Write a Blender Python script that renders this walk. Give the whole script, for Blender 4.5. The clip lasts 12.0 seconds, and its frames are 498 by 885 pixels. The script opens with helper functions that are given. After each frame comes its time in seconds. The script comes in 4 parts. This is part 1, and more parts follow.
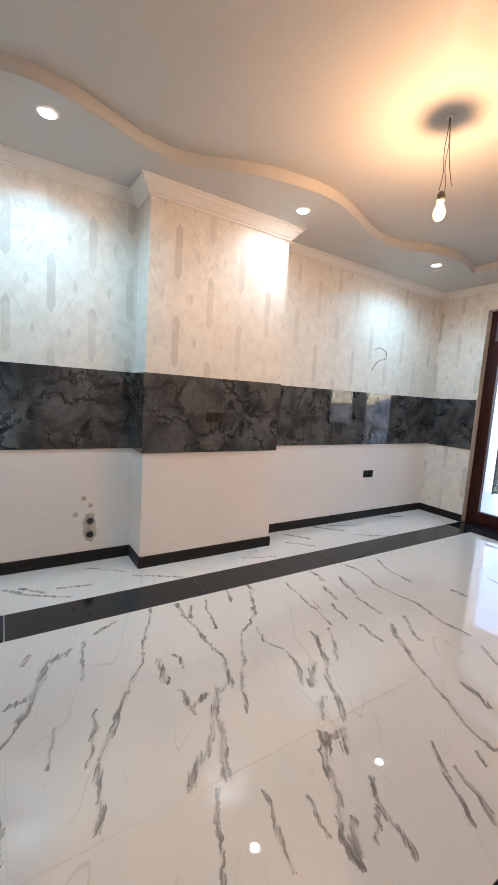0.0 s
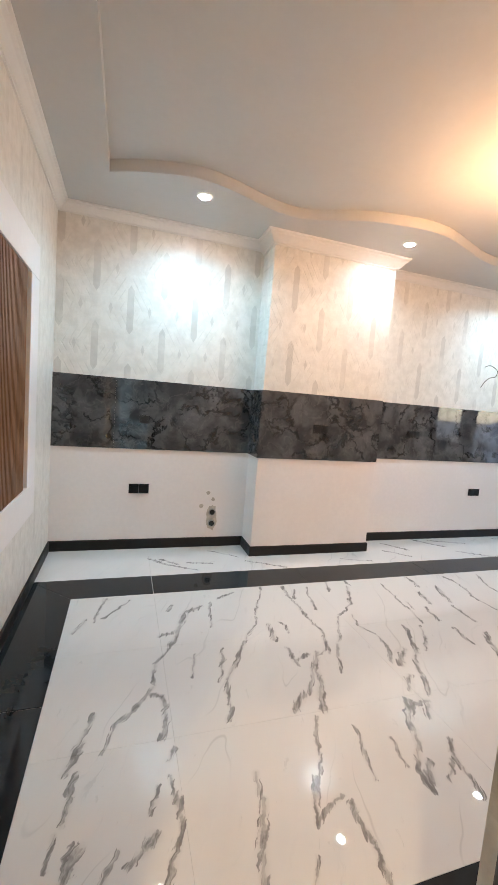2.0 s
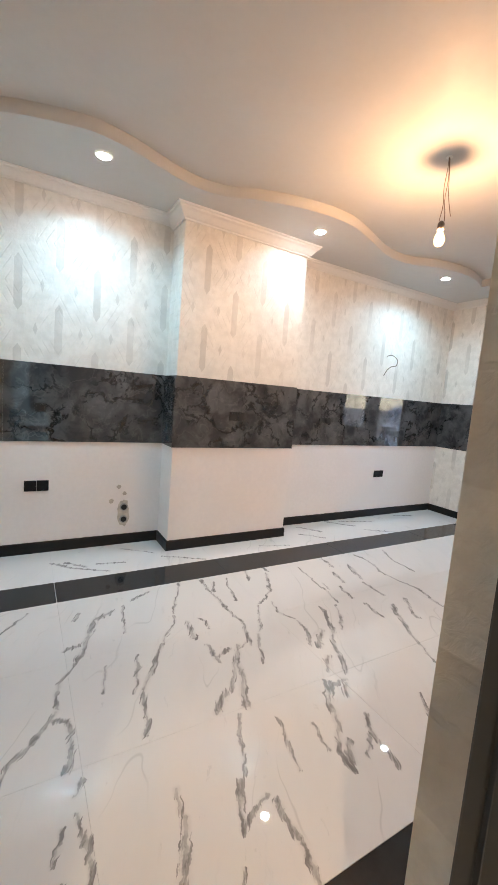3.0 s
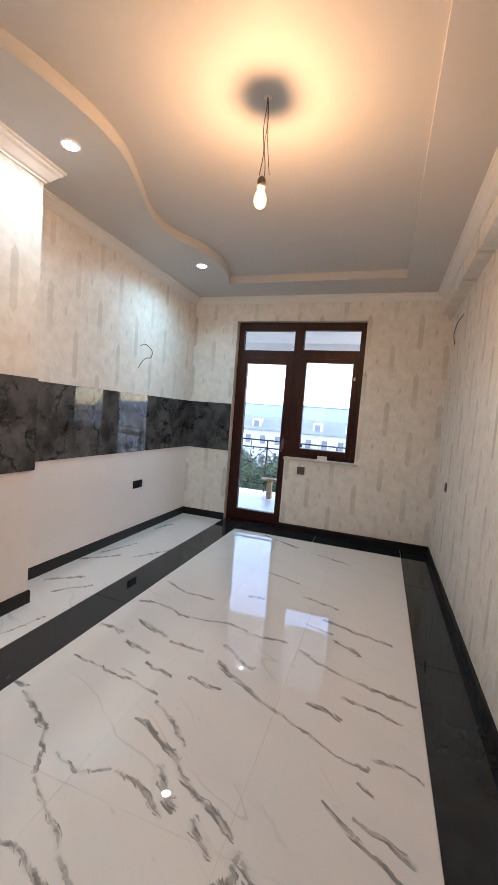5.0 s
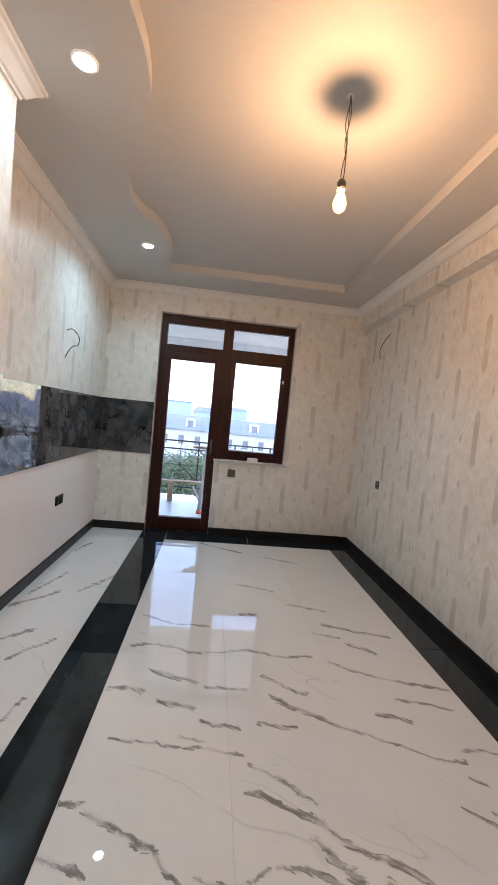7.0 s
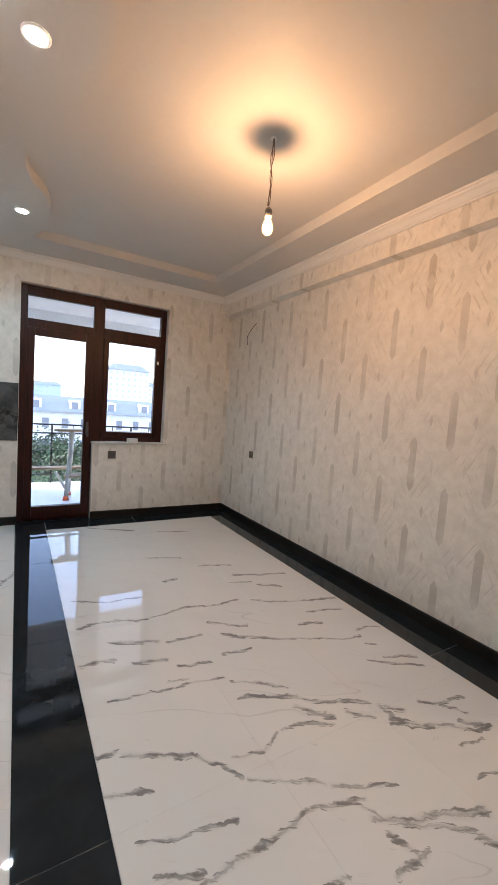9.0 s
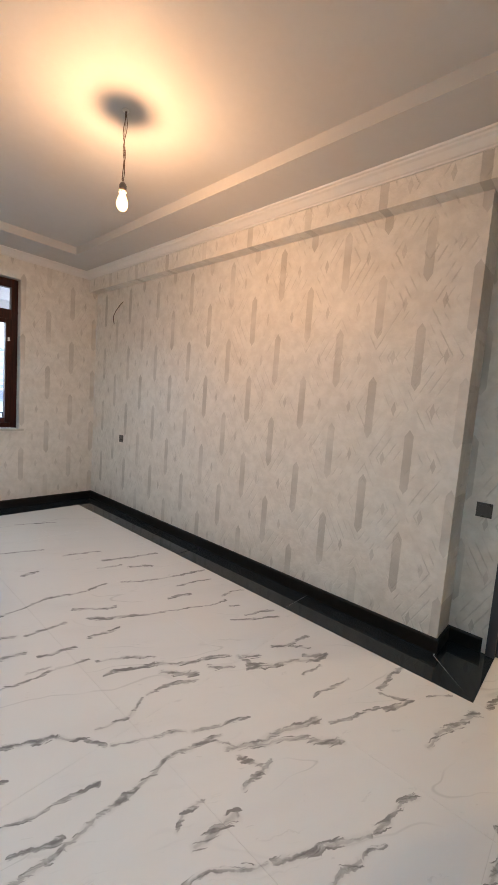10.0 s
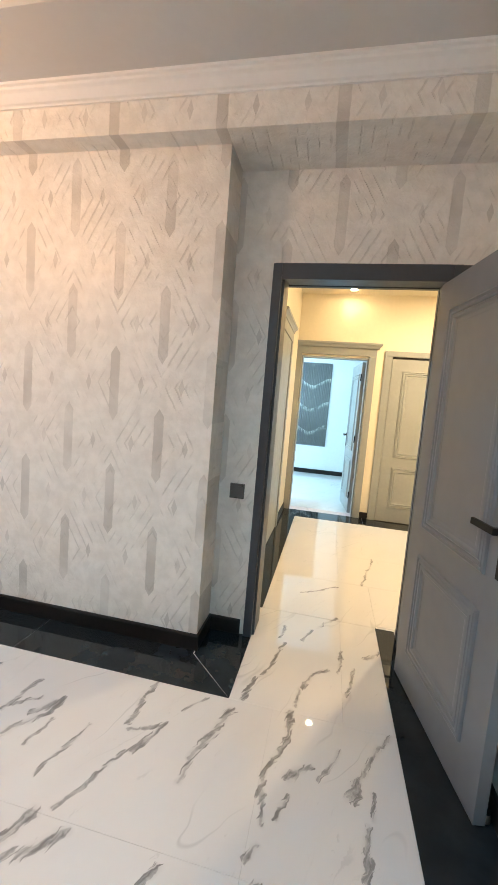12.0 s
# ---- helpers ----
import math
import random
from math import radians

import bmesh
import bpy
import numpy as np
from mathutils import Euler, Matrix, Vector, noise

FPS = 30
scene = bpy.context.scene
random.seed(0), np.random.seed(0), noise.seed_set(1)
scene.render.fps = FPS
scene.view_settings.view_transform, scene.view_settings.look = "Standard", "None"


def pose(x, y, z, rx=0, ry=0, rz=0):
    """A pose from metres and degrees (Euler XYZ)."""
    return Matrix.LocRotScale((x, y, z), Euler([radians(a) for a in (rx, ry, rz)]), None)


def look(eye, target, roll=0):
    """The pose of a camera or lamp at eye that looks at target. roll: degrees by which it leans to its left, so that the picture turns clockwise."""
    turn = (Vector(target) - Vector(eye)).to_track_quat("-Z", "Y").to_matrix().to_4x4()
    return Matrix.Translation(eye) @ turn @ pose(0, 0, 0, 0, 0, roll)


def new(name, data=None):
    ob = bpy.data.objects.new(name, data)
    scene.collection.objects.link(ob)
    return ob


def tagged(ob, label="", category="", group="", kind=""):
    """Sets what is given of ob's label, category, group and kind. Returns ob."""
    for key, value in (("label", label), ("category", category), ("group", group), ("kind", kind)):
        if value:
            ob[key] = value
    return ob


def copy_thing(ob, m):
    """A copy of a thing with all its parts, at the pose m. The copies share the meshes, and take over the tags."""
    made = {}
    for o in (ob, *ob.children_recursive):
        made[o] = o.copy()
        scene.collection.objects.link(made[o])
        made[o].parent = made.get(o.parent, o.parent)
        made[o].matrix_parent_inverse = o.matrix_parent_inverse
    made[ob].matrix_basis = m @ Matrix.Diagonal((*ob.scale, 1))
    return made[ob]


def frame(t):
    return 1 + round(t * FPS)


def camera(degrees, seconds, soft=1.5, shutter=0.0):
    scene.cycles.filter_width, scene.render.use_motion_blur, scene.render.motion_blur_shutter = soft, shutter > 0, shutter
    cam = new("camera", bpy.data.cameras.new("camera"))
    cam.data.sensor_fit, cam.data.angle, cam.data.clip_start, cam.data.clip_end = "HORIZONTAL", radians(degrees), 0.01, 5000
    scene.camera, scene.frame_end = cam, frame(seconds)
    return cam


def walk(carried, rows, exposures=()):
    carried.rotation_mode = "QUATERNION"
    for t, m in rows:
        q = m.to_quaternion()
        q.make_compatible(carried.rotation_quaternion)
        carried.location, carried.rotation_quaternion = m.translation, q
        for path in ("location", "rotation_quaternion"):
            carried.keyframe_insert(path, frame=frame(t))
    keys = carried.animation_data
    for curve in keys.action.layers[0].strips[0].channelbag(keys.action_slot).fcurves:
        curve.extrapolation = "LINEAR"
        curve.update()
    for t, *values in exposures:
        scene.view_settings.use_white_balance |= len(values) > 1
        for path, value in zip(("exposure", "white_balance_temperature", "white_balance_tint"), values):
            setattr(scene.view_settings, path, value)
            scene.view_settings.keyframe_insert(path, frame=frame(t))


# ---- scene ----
cam = camera(64.7, 12.0)
PATH = [
    (0, (0.387, 0.183, 1.377), (1.449, 1.861, 1.14), 3.7),
    (0.5, (0.283, 0.206, 1.359), (1.267, 1.927, 1.096), 4.1),
    (1, (0.214, 0.142, 1.371), (0.949, 1.986, 1.133), 3.8),
    (1.5, (0.202, -0.049, 1.359), (0.744, 1.866, 1.161), 3.7),
    (2, (0.132, -0.2, 1.369), (0.742, 1.694, 1.172), 4.6),
    (2.5, (0.059, -0.248, 1.371), (0.838, 1.582, 1.158), 5.0),
    (3, (0.187, -0.087, 1.359), (1.184, 1.632, 1.135), 4.6),
    (3.5, (0.329, 0.07, 1.361), (1.576, 1.618, 1.137), 3.9),
    (3.7, (0.368, 0.164, 1.359), (1.746, 1.596, 1.14), 3.9),
    (5.5, (0.52, 1.204, 1.38), (2.474, 1.619, 1.282), 4.8),
    (6, (0.442, 1.493, 1.415), (2.424, 1.749, 1.344), 5.2),
    (6.5, (0.513, 1.798, 1.375), (2.511, 1.847, 1.293), 5.5),
    (8.3, (0.59, 2.547, 1.406), (2.428, 1.77, 1.272), 4.5),
    (8.5, (0.542, 2.616, 1.4), (2.349, 1.768, 1.271), 4.2),
    (9, (0.42, 2.762, 1.393), (2.132, 1.741, 1.227), 4.1),
    (9.5, (0.334, 2.769, 1.385), (1.881, 1.517, 1.188), 4.3),
    (10, (0.278, 2.736, 1.375), (1.605, 1.253, 1.178), 4.3),
    (10.5, (0.231, 2.689, 1.376), (1.25, 0.981, 1.167), 4.3),
    (11, (0.201, 2.611, 1.356), (0.886, 0.744, 1.141), 4.3),
    (11.5, (0.225, 2.454, 1.349), (0.663, 0.515, 1.131), 4.5),
    (12, (0.26, 2.255, 1.36), (0.655, 0.304, 1.16), 4.7),
]
EXPOSURE = 2.8
STOPS = [(0.0, 0.34, 7150, 19), (0.7, 0.36, 7150, 19), (1.5, 0.66, 7200, 19), (2.5, 0.66, 7200, 19), (3.5, 0.40, 7100, 19), (5.5, 0.05, 7150, 19), (6.5, 0.00, 7150, 19),
         (9.0, 0.02, 7350, 20), (10.5, 0.36, 6900, 17), (12.0, 0.74, 6550, 14)]
walk(cam, [(t, look(eye, target, roll)) for t, eye, target, roll in PATH], [(t, EXPOSURE + e, k, tint) for t, e, k, tint in STOPS])

# ---- world and lights ----
world = bpy.data.worlds.new("world")
scene.world = world
world.use_nodes = True
wn, wl = world.node_tree.nodes, world.node_tree.links
sky = wn.new("ShaderNodeTexSky")
sky.sky_type, sky.sun_disc, sky.sun_elevation, sky.sun_rotation = "NISHITA", False, radians(55), radians(200)
sky.air_density, sky.dust_density, sky.ozone_density = 1.0, 0.6, 3.0
wl.new(sky.outputs[0], wn["Background"].inputs[0])
wn["Background"].inputs[1].default_value = 0.15


def lamp(kind, name, place, energy, color, target=None, **extra):
    data = bpy.data.lights.new(name, kind)
    data.energy, data.color = energy, color
    ob = new(name, data)
    ob.matrix_world = look(place, target) if target else pose(*place)
    if kind == "AREA":
        data.shape = extra.get("shape", "RECTANGLE")
        data.size = extra["size"]
        data.size_y = extra.get("size_y", extra["size"])
        data.spread = extra.get("spread", math.pi)
    if kind == "POINT":
        data.shadow_soft_size = extra["size"]
    return ob


sun = lamp("SUN", "sun", (0, 0, 30), 1.0, (1.0, 0.97, 0.93), (-6, -12, 22))
sun.data.angle = radians(12)
BULB = (2.376, 1.576, 2.410)
SPOTS = [(0.605, 2.745, 1.55), (2.347, 2.722, 0.50), (4.110, 2.752, 1.55)]
lamp("POINT", "bulb_light", BULB, 4.1, (1.0, 0.60, 0.32), size=0.012)
for sx, sy, power in SPOTS:
    lamp("AREA", "spot_light", (sx, sy, 2.795), power, (0.30, 0.72, 1.0), (sx, sy, 0), shape="DISK", size=0.055, spread=radians(148))
# the second, strong hall lamp is an unseen addition that brightens the hall
for hx, hy, power in ((0.142, -2.70, 0.04), (-1.0, -1.7, 5.6)):
    lamp("AREA", "hall_light", (hx, hy, 2.775), power, (1.0, 0.76, 0.44), (hx, hy, 0), shape="DISK", size=0.07)
lamp("AREA", "far_room_light", (2.30, -4.6, 1.6), 11, (0.45, 0.80, 1.0), (0, -4.7, 1.2), size=1.8, size_y=1.8)

# ---- materials ----


class Nodes:
    """A small helper for node materials."""

    def __init__(self, name):
        self.mat = bpy.data.materials.new(name)
        self.mat.use_nodes = True
        self.t = self.mat.node_tree
        self.bsdf = self.t.nodes["Principled BSDF"]
        self.pos = self.t.nodes.new("ShaderNodeNewGeometry").outputs["Position"]

    def put(self, socket, value):
        if isinstance(value, bpy.types.NodeSocket):
            self.t.links.new(value, socket)
        elif isinstance(value, tuple) and len(value) == 3 and socket.type == "RGBA":
            socket.default_value = (*value, 1)
        else:
            socket.default_value = value

    def math(self, op, a, b=0.0, c=0.0, clamp=False):
        n = self.t.nodes.new("ShaderNodeMath")
        n.operation, n.use_clamp = op, clamp
        for k, v in enumerate((a, b, c)):
            self.put(n.inputs[k], v)
        return n.outputs[0]

    def vmath(self, op, a, b=(0, 0, 0), scale=None):
        n = self.t.nodes.new("ShaderNodeVectorMath")
        n.operation = op
        self.put(n.inputs[0], a)
        self.put(n.inputs[1], b)
        if scale is not None:
            self.put(n.inputs["Scale"], scale)
        return n.outputs["Value" if op == "LENGTH" else "Vector"]

    def noise(self, scale, detail=2.0, rough=0.5, vector=None, distortion=0.0, color=False):
        n = self.t.nodes.new("ShaderNodeTexNoise")
        self.put(n.inputs["Vector"], vector or self.pos)
        n.inputs["Scale"].default_value, n.inputs["Detail"].default_value = scale, detail
        n.inputs["Roughness"].default_value, n.inputs["Distortion"].default_value = rough, distortion
        return n.outputs["Color" if color else "Fac"]

    def mapping(self, vector, loc=(0, 0, 0), rot=(0, 0, 0), scale=(1, 1, 1), kind="POINT"):
        n = self.t.nodes.new("ShaderNodeMapping")
        n.vector_type = kind
        self.put(n.inputs["Vector"], vector)
        n.inputs["Location"].default_value, n.inputs["Rotation"].default_value, n.inputs["Scale"].default_value = loc, rot, scale
        return n.outputs[0]

    def ramp(self, value, lo, hi, a=0.0, b=1.0, smooth=True):
        n = self.t.nodes.new("ShaderNodeMapRange")
        n.interpolation_type = "SMOOTHSTEP" if smooth else "LINEAR"
        self.put(n.inputs[0], value)
        for k, v in enumerate((lo, hi, a, b), 1):
            self.put(n.inputs[k], v)
        return n.outputs[0]

    def mix(self, fac, a, b):
        n = self.t.nodes.new("ShaderNodeMix")
        n.data_type = "RGBA"
        self.put(n.inputs[0], fac)
        self.put(n.inputs[6], a)
        self.put(n.inputs[7], b)
        return n.outputs[2]

    def split(self, vector):
        n = self.t.nodes.new("ShaderNodeSeparateXYZ")
        self.put(n.inputs[0], vector)
        return n.outputs

    def join(self, x, y, z):
        n = self.t.nodes.new("ShaderNodeCombineXYZ")
        for k, v in enumerate((x, y, z)):
            self.put(n.inputs[k], v)
        return n.outputs[0]

    def bump(self, height, strength=0.3, distance=0.002):
        n = self.t.nodes.new("ShaderNodeBump")
        n.inputs["Strength"].default_value, n.inputs["Distance"].default_value = strength, distance
        self.put(n.inputs["Height"], height)
        self.put(self.bsdf.inputs["Normal"], n.outputs[0])

    def set(self, **values):
        names = {"color": "Base Color", "rough": "Roughness", "metal": "Metallic", "spec": "Specular IOR Level",
                 "coat": "Coat Weight", "coat_rough": "Coat Roughness", "trans": "Transmission Weight", "ior": "IOR",
                 "emit": "Emission Color", "power": "Emission Strength", "alpha": "Alpha"}
        for k, v in values.items():
            self.put(self.bsdf.inputs[names[k]], v)
        return self


def plain(name, color, rough=0.5, metal=0.0, grain=0.06, bump=0.0, size=30.0, **more):
    """A surface of one colour with slight uneven tone at two scales and a fine relief."""
    n = Nodes(name)
    tone = n.math("ADD", n.noise(size, 3), n.math("MULTIPLY", n.noise(1.7, 2), 1.2))
    dark = tuple(c * (1 - grain) for c in color)
    light = tuple(min(c * (1 + grain), 0.95) for c in color)
    n.set(color=n.mix(n.ramp(tone, 0.8, 1.4), dark, light), metal=metal,
          rough=n.ramp(n.noise(size * 0.5, 2), 0.3, 0.7, rough * 0.88, min(rough * 1.12, 1.0)), **more)
    if bump:
        n.bump(n.noise(size * 4, 3), bump, 0.001)
    return n.mat


def glow(name, color, power):
    n = Nodes(name)
    n.set(color=(0.8, 0.8, 0.8), emit=color, power=power)
    return n.mat


def wallpaper(name, axis, u0, v0, k=1.0, chevrons=1.0):
    """Embossed vinyl: rows of long pointed bars, set half a step apart, with broken chevrons round them."""
    n = Nodes(name)
    wob = n.vmath("SCALE", n.vmath("SUBTRACT", n.noise(26, 1, color=True), (0.5, 0.5, 0.5)), scale=0.007)
    p = n.split(n.vmath("ADD", n.pos, wob))
    u, v = p[axis], p[2]
    bars, lines = [], []
    for ou, ov in ((0.0, 0.0), (0.27, 0.318)):
        du = n.math("ABSOLUTE", n.math("SUBTRACT", n.math("FRACT", n.math("ADD", n.math("DIVIDE", n.math("SUBTRACT", u, u0 + ou), 0.54), 100.5)), 0.5))
        dv = n.math("ABSOLUTE", n.math("SUBTRACT", n.math("FRACT", n.math("ADD", n.math("DIVIDE", n.math("SUBTRACT", v, v0 + ov), 0.636), 100.5)), 0.5))
        du, dv = n.math("MULTIPLY", du, 0.54), n.math("MULTIPLY", dv, 0.636)
        tip = n.ramp(n.math("ADD", dv, n.math("MULTIPLY", du, 1.5)), 0.204, 0.196)
        bars.append(n.math("MULTIPLY", n.ramp(du, 0.030, 0.024), tip))
        s = n.math("ADD", dv, n.math("MULTIPLY", du, 1.75))
        band = n.math("ABSOLUTE", n.math("SUBTRACT", n.math("FRACT", n.math("MULTIPLY", s, 10.5)), 0.5))
        lines.append(n.math("MULTIPLY", n.ramp(band, 0.11, 0.05), n.ramp(du, 0.035, 0.05)))
        gem = n.math("ADD", n.math("MULTIPLY", n.math("ABSOLUTE", n.math("SUBTRACT", du, 0.155)), 2.9), dv)
        bars.append(n.math("MULTIPLY", n.ramp(gem, 0.052, 0.042), 0.8))
    bar = n.math("MAXIMUM", n.math("MAXIMUM", bars[0], bars[1]), n.math("MAXIMUM", bars[2], bars[3]))
    patch = n.noise(5, 2)
    line = n.math("ADD", n.math("MULTIPLY", lines[0], n.ramp(patch, 0.50, 0.60)), n.math("MULTIPLY", lines[1], n.ramp(patch, 0.50, 0.40)), clamp=True)
    line = n.math("MULTIPLY", line, n.ramp(n.noise(6, 2), 0.38, 0.56))
    grain = n.noise(14, 4, 0.6)
    base = n.mix(n.ramp(grain, 0.3, 0.7), WP_DARK, WP_LIGHT)
    base = n.mix(n.math("MULTIPLY", line, 0.38 * k * chevrons), base, WP_BAR)
    base = n.mix(n.math("MULTIPLY", bar, n.ramp(n.noise(3.1, 2), 0.3, 0.7, 0.20 * k, 0.72 * k)), base, WP_BAR)
    crumple = n.noise(1.0, 3, 0.6, n.mapping(n.pos, rot=(radians(28), radians(28), 0), scale=(0.030, 0.030, 0.045), kind="TEXTURE"), 0.8)
    rel = n.math("ADD", n.math("ADD", n.math("MULTIPLY", bar, -0.35), n.math("MULTIPLY", line, -0.8)), n.math("MULTIPLY", crumple, 1.15))
    n.set(color=base, rough=n.ramp(n.noise(40, 2), 0.3, 0.7, 0.32, 0.46))
    n.bump(rel, 0.9 * k, 0.0035)
    return n.mat


WP_DARK, WP_LIGHT, WP_BAR = (0.75, 0.71, 0.65), (0.85, 0.81, 0.75), (0.46, 0.42, 0.37)

# strokes of the marble's veins: ends on the floor in metres, and a width from 1 to 3
VEINS_A = [(-0.06, 0.1, -0.14, 0.01, 2), (-0.12, 0.6, -0.03, 0.76, 2), (-0.11, 2.07, -0.02, 2.22, 2), (-0.02, 0.88, -0.02, 0.97, 1), (-0.01, 1, 0.02, 1.07, 2), (0.02, 1.32, -0.01, 1.18, 3), (-0.03, 0.76, 0.04, 0.86, 2), (0.02, 1.07, 0.03, 1.18, 2), (0.06, 0.43, 0.01, 0.19, 1), (0.03, 0.85, 0.06, 0.92, 3), (0.07, 2.44, 0.02, 2.16, 1), (0.07, 1.44, 0.02, 1.32, 2), (0.06, 0.05, 0.1, 0.27, 1), (0.09, 0.74, 0.17, 0.89, 1), (0.16, 1.35, 0.11, 1.24, 1), (0.21, -0.14, 0.09, -0.3, 1), (0.07, 2.2, 0.23, 2.4, 1), (0.21, 0.31, 0.15, 0.25, 2), (0.22, 1.41, 0.16, 1.35, 2)]
VEINS_B = [(0.25, 0.88, 0.19, 0.84, 2), (0.26, 0.43, 0.21, 0.31, 2), (0.31, 1.57, 0.22, 1.41, 1), (0.29, 0.92, 0.25, 0.88, 3), (0.3, 0.04, 0.25, -0.1, 1), (0.27, 0.43, 0.3, 0.57, 1), (0.28, 0.98, 0.31, 1.08, 1), (0.31, 0.6, 0.31, 0.71, 3), (0.29, 1.52, 0.35, 1.49, 2), (0.31, 0.71, 0.34, 0.83, 2), (0.34, 1.75, 0.31, 1.57, 1), (0.36, 1.34, 0.33, 1.25, 2), (0.35, 1.49, 0.36, 1.34, 2), (0.34, 0.83, 0.38, 0.93, 2), (0.37, 0.98, 0.35, 1.1, 1), (0.34, 1.16, 0.38, 1.21, 1), (0.38, 0.93, 0.37, 1.03, 2), (0.47, 1.92, 0.34, 1.75, 1), (0.39, 0.08, 0.44, 0.33, 1)]
VEINS_C = [(0.47, 1.99, 0.37, 1.97, 2), (0.43, 0.04, 0.41, -0.1, 1), (0.47, 1.93, 0.43, 1.88, 3), (0.38, 3.08, 0.52, 2.95, 2), (0.44, 0.33, 0.49, 0.4, 1), (0.49, 2.3, 0.45, 2.22, 2), (0.56, 2.18, 0.47, 1.93, 3), (0.51, 0.43, 0.52, 0.59, 2), (0.56, 1.77, 0.51, 1.59, 1), (0.47, 3.06, 0.63, 2.93, 2), (0.56, 0.65, 0.59, 0.8, 3), (0.59, 0.8, 0.62, 0.88, 3), (0.68, 2.26, 0.56, 2.18, 3), (0.65, 1.37, 0.62, 1.3, 2), (0.62, 0.88, 0.65, 0.95, 2), (0.52, 2.95, 0.76, 2.8, 2), (0.68, 1.54, 0.63, 1.31, 1), (0.64, 0.96, 0.67, 1.05, 2), (0.68, 1.63, 0.64, 1.54, 1)]
VEINS_D = [(0.72, 1.8, 0.68, 1.63, 1), (0.75, 2.3, 0.69, 2, 1), (0.77, 1.69, 0.68, 1.54, 2), (0.68, 0.62, 0.77, 0.74, 1), (0.7, 2.97, 0.9, 2.93, 2), (0.87, 1.84, 0.77, 1.69, 1), (0.87, 1.84, 0.77, 1.69, 2), (0.81, 0.81, 0.89, 0.98, 2), (0.95, 2.42, 0.8, 2.34, 2), (0.94, 0.89, 0.81, 0.81, 1), (1, 2.08, 0.87, 1.84, 1), (0.96, 1.13, 0.91, 0.98, 1), (0.96, 0.72, 0.93, 0.6, 2), (0.95, 0.86, 0.96, 0.72, 2), (0.93, 1.28, 1.03, 1.37, 3), (1.02, 1.24, 0.96, 1.13, 1), (1.05, 1.99, 1.04, 1.81, 3), (0.91, 3.21, 1.18, 3.03, 1), (1.07, 1.72, 1.07, 1.61, 2)]
VEINS_E = [(1.07, 1.61, 1.07, 1.56, 2), (1.18, 2.46, 1, 2.08, 1), (1.15, 1.44, 1.06, 1.25, 3), (1.16, 1.55, 1.05, 1.36, 2), (1.12, 1.01, 1.1, 0.91, 1), (1.08, 1.6, 1.18, 1.65, 2), (1.15, 1.15, 1.12, 1.01, 1), (1.13, 1.99, 1.16, 1.93, 1), (1.16, 1.54, 1.15, 1.44, 3), (1.16, 1.93, 1.15, 1.86, 1), (1.24, 1.66, 1.16, 1.54, 3), (1.32, 1.68, 1.2, 1.61, 1), (1.28, 1.06, 1.25, 0.91, 1), (1.29, 0.91, 1.27, 0.82, 2), (1.35, 0.93, 1.3, 0.85, 3), (1.33, 2.45, 1.34, 2.15, 2), (1.36, 1.84, 1.31, 1.62, 2), (1.39, 1.02, 1.29, 0.91, 2), (1.34, 2.15, 1.34, 1.98, 2)]
VEINS_F = [(1.41, 1.71, 1.28, 1.47, 1), (1.34, 1.98, 1.36, 1.84, 2), (1.2, 2.96, 1.52, 2.77, 2), (1.41, 2.38, 1.36, 2.25, 2), (1.43, 1.12, 1.39, 1.02, 3), (1.47, 0.92, 1.37, 0.84, 1), (1.5, 1.24, 1.43, 1.12, 3), (1.47, 0.87, 1.46, 0.75, 2), (1.48, 0.91, 1.46, 0.87, 2), (1.53, 2.42, 1.44, 2.08, 1), (1.57, 1.99, 1.41, 1.71, 1), (1.53, 0.99, 1.48, 0.91, 2), (1.61, 1.22, 1.47, 1.2, 3), (1.59, 1.2, 1.54, 1.12, 3), (1.64, 1.38, 1.56, 1.29, 3), (1.66, 2, 1.64, 1.86, 1), (1.74, 2.13, 1.57, 1.99, 1), (1.69, 1.6, 1.62, 1.49, 2), (1.64, 1.86, 1.69, 1.76, 1)]
VEINS_G = [(1.72, 1.4, 1.65, 1.24, 2), (1.69, 1.74, 1.69, 1.6, 2), (1.73, 2.47, 1.68, 2.31, 2), (1.79, 1.59, 1.66, 1.46, 3), (1.8, 0.87, 1.7, 0.71, 1), (1.85, 1.57, 1.72, 1.4, 2), (1.82, 0.76, 1.78, 0.68, 2), (1.87, 2.37, 1.74, 2.13, 2), (1.88, 0.99, 1.8, 0.87, 1), (1.86, 0.87, 1.82, 0.76, 2), (1.94, 1.81, 1.85, 1.57, 2), (1.9, 2.46, 1.9, 2.38, 2), (2.07, 1.8, 1.89, 1.54, 1), (2.02, 0.86, 1.99, 0.8, 1), (2.1, 0.93, 2.1, 0.83, 1), (2.15, 1.08, 2.1, 0.93, 1), (2.14, 2.07, 2.11, 1.8, 1), (2.15, 0.71, 2.11, 0.63, 1), (2.15, 0.82, 2.15, 0.71, 1)]
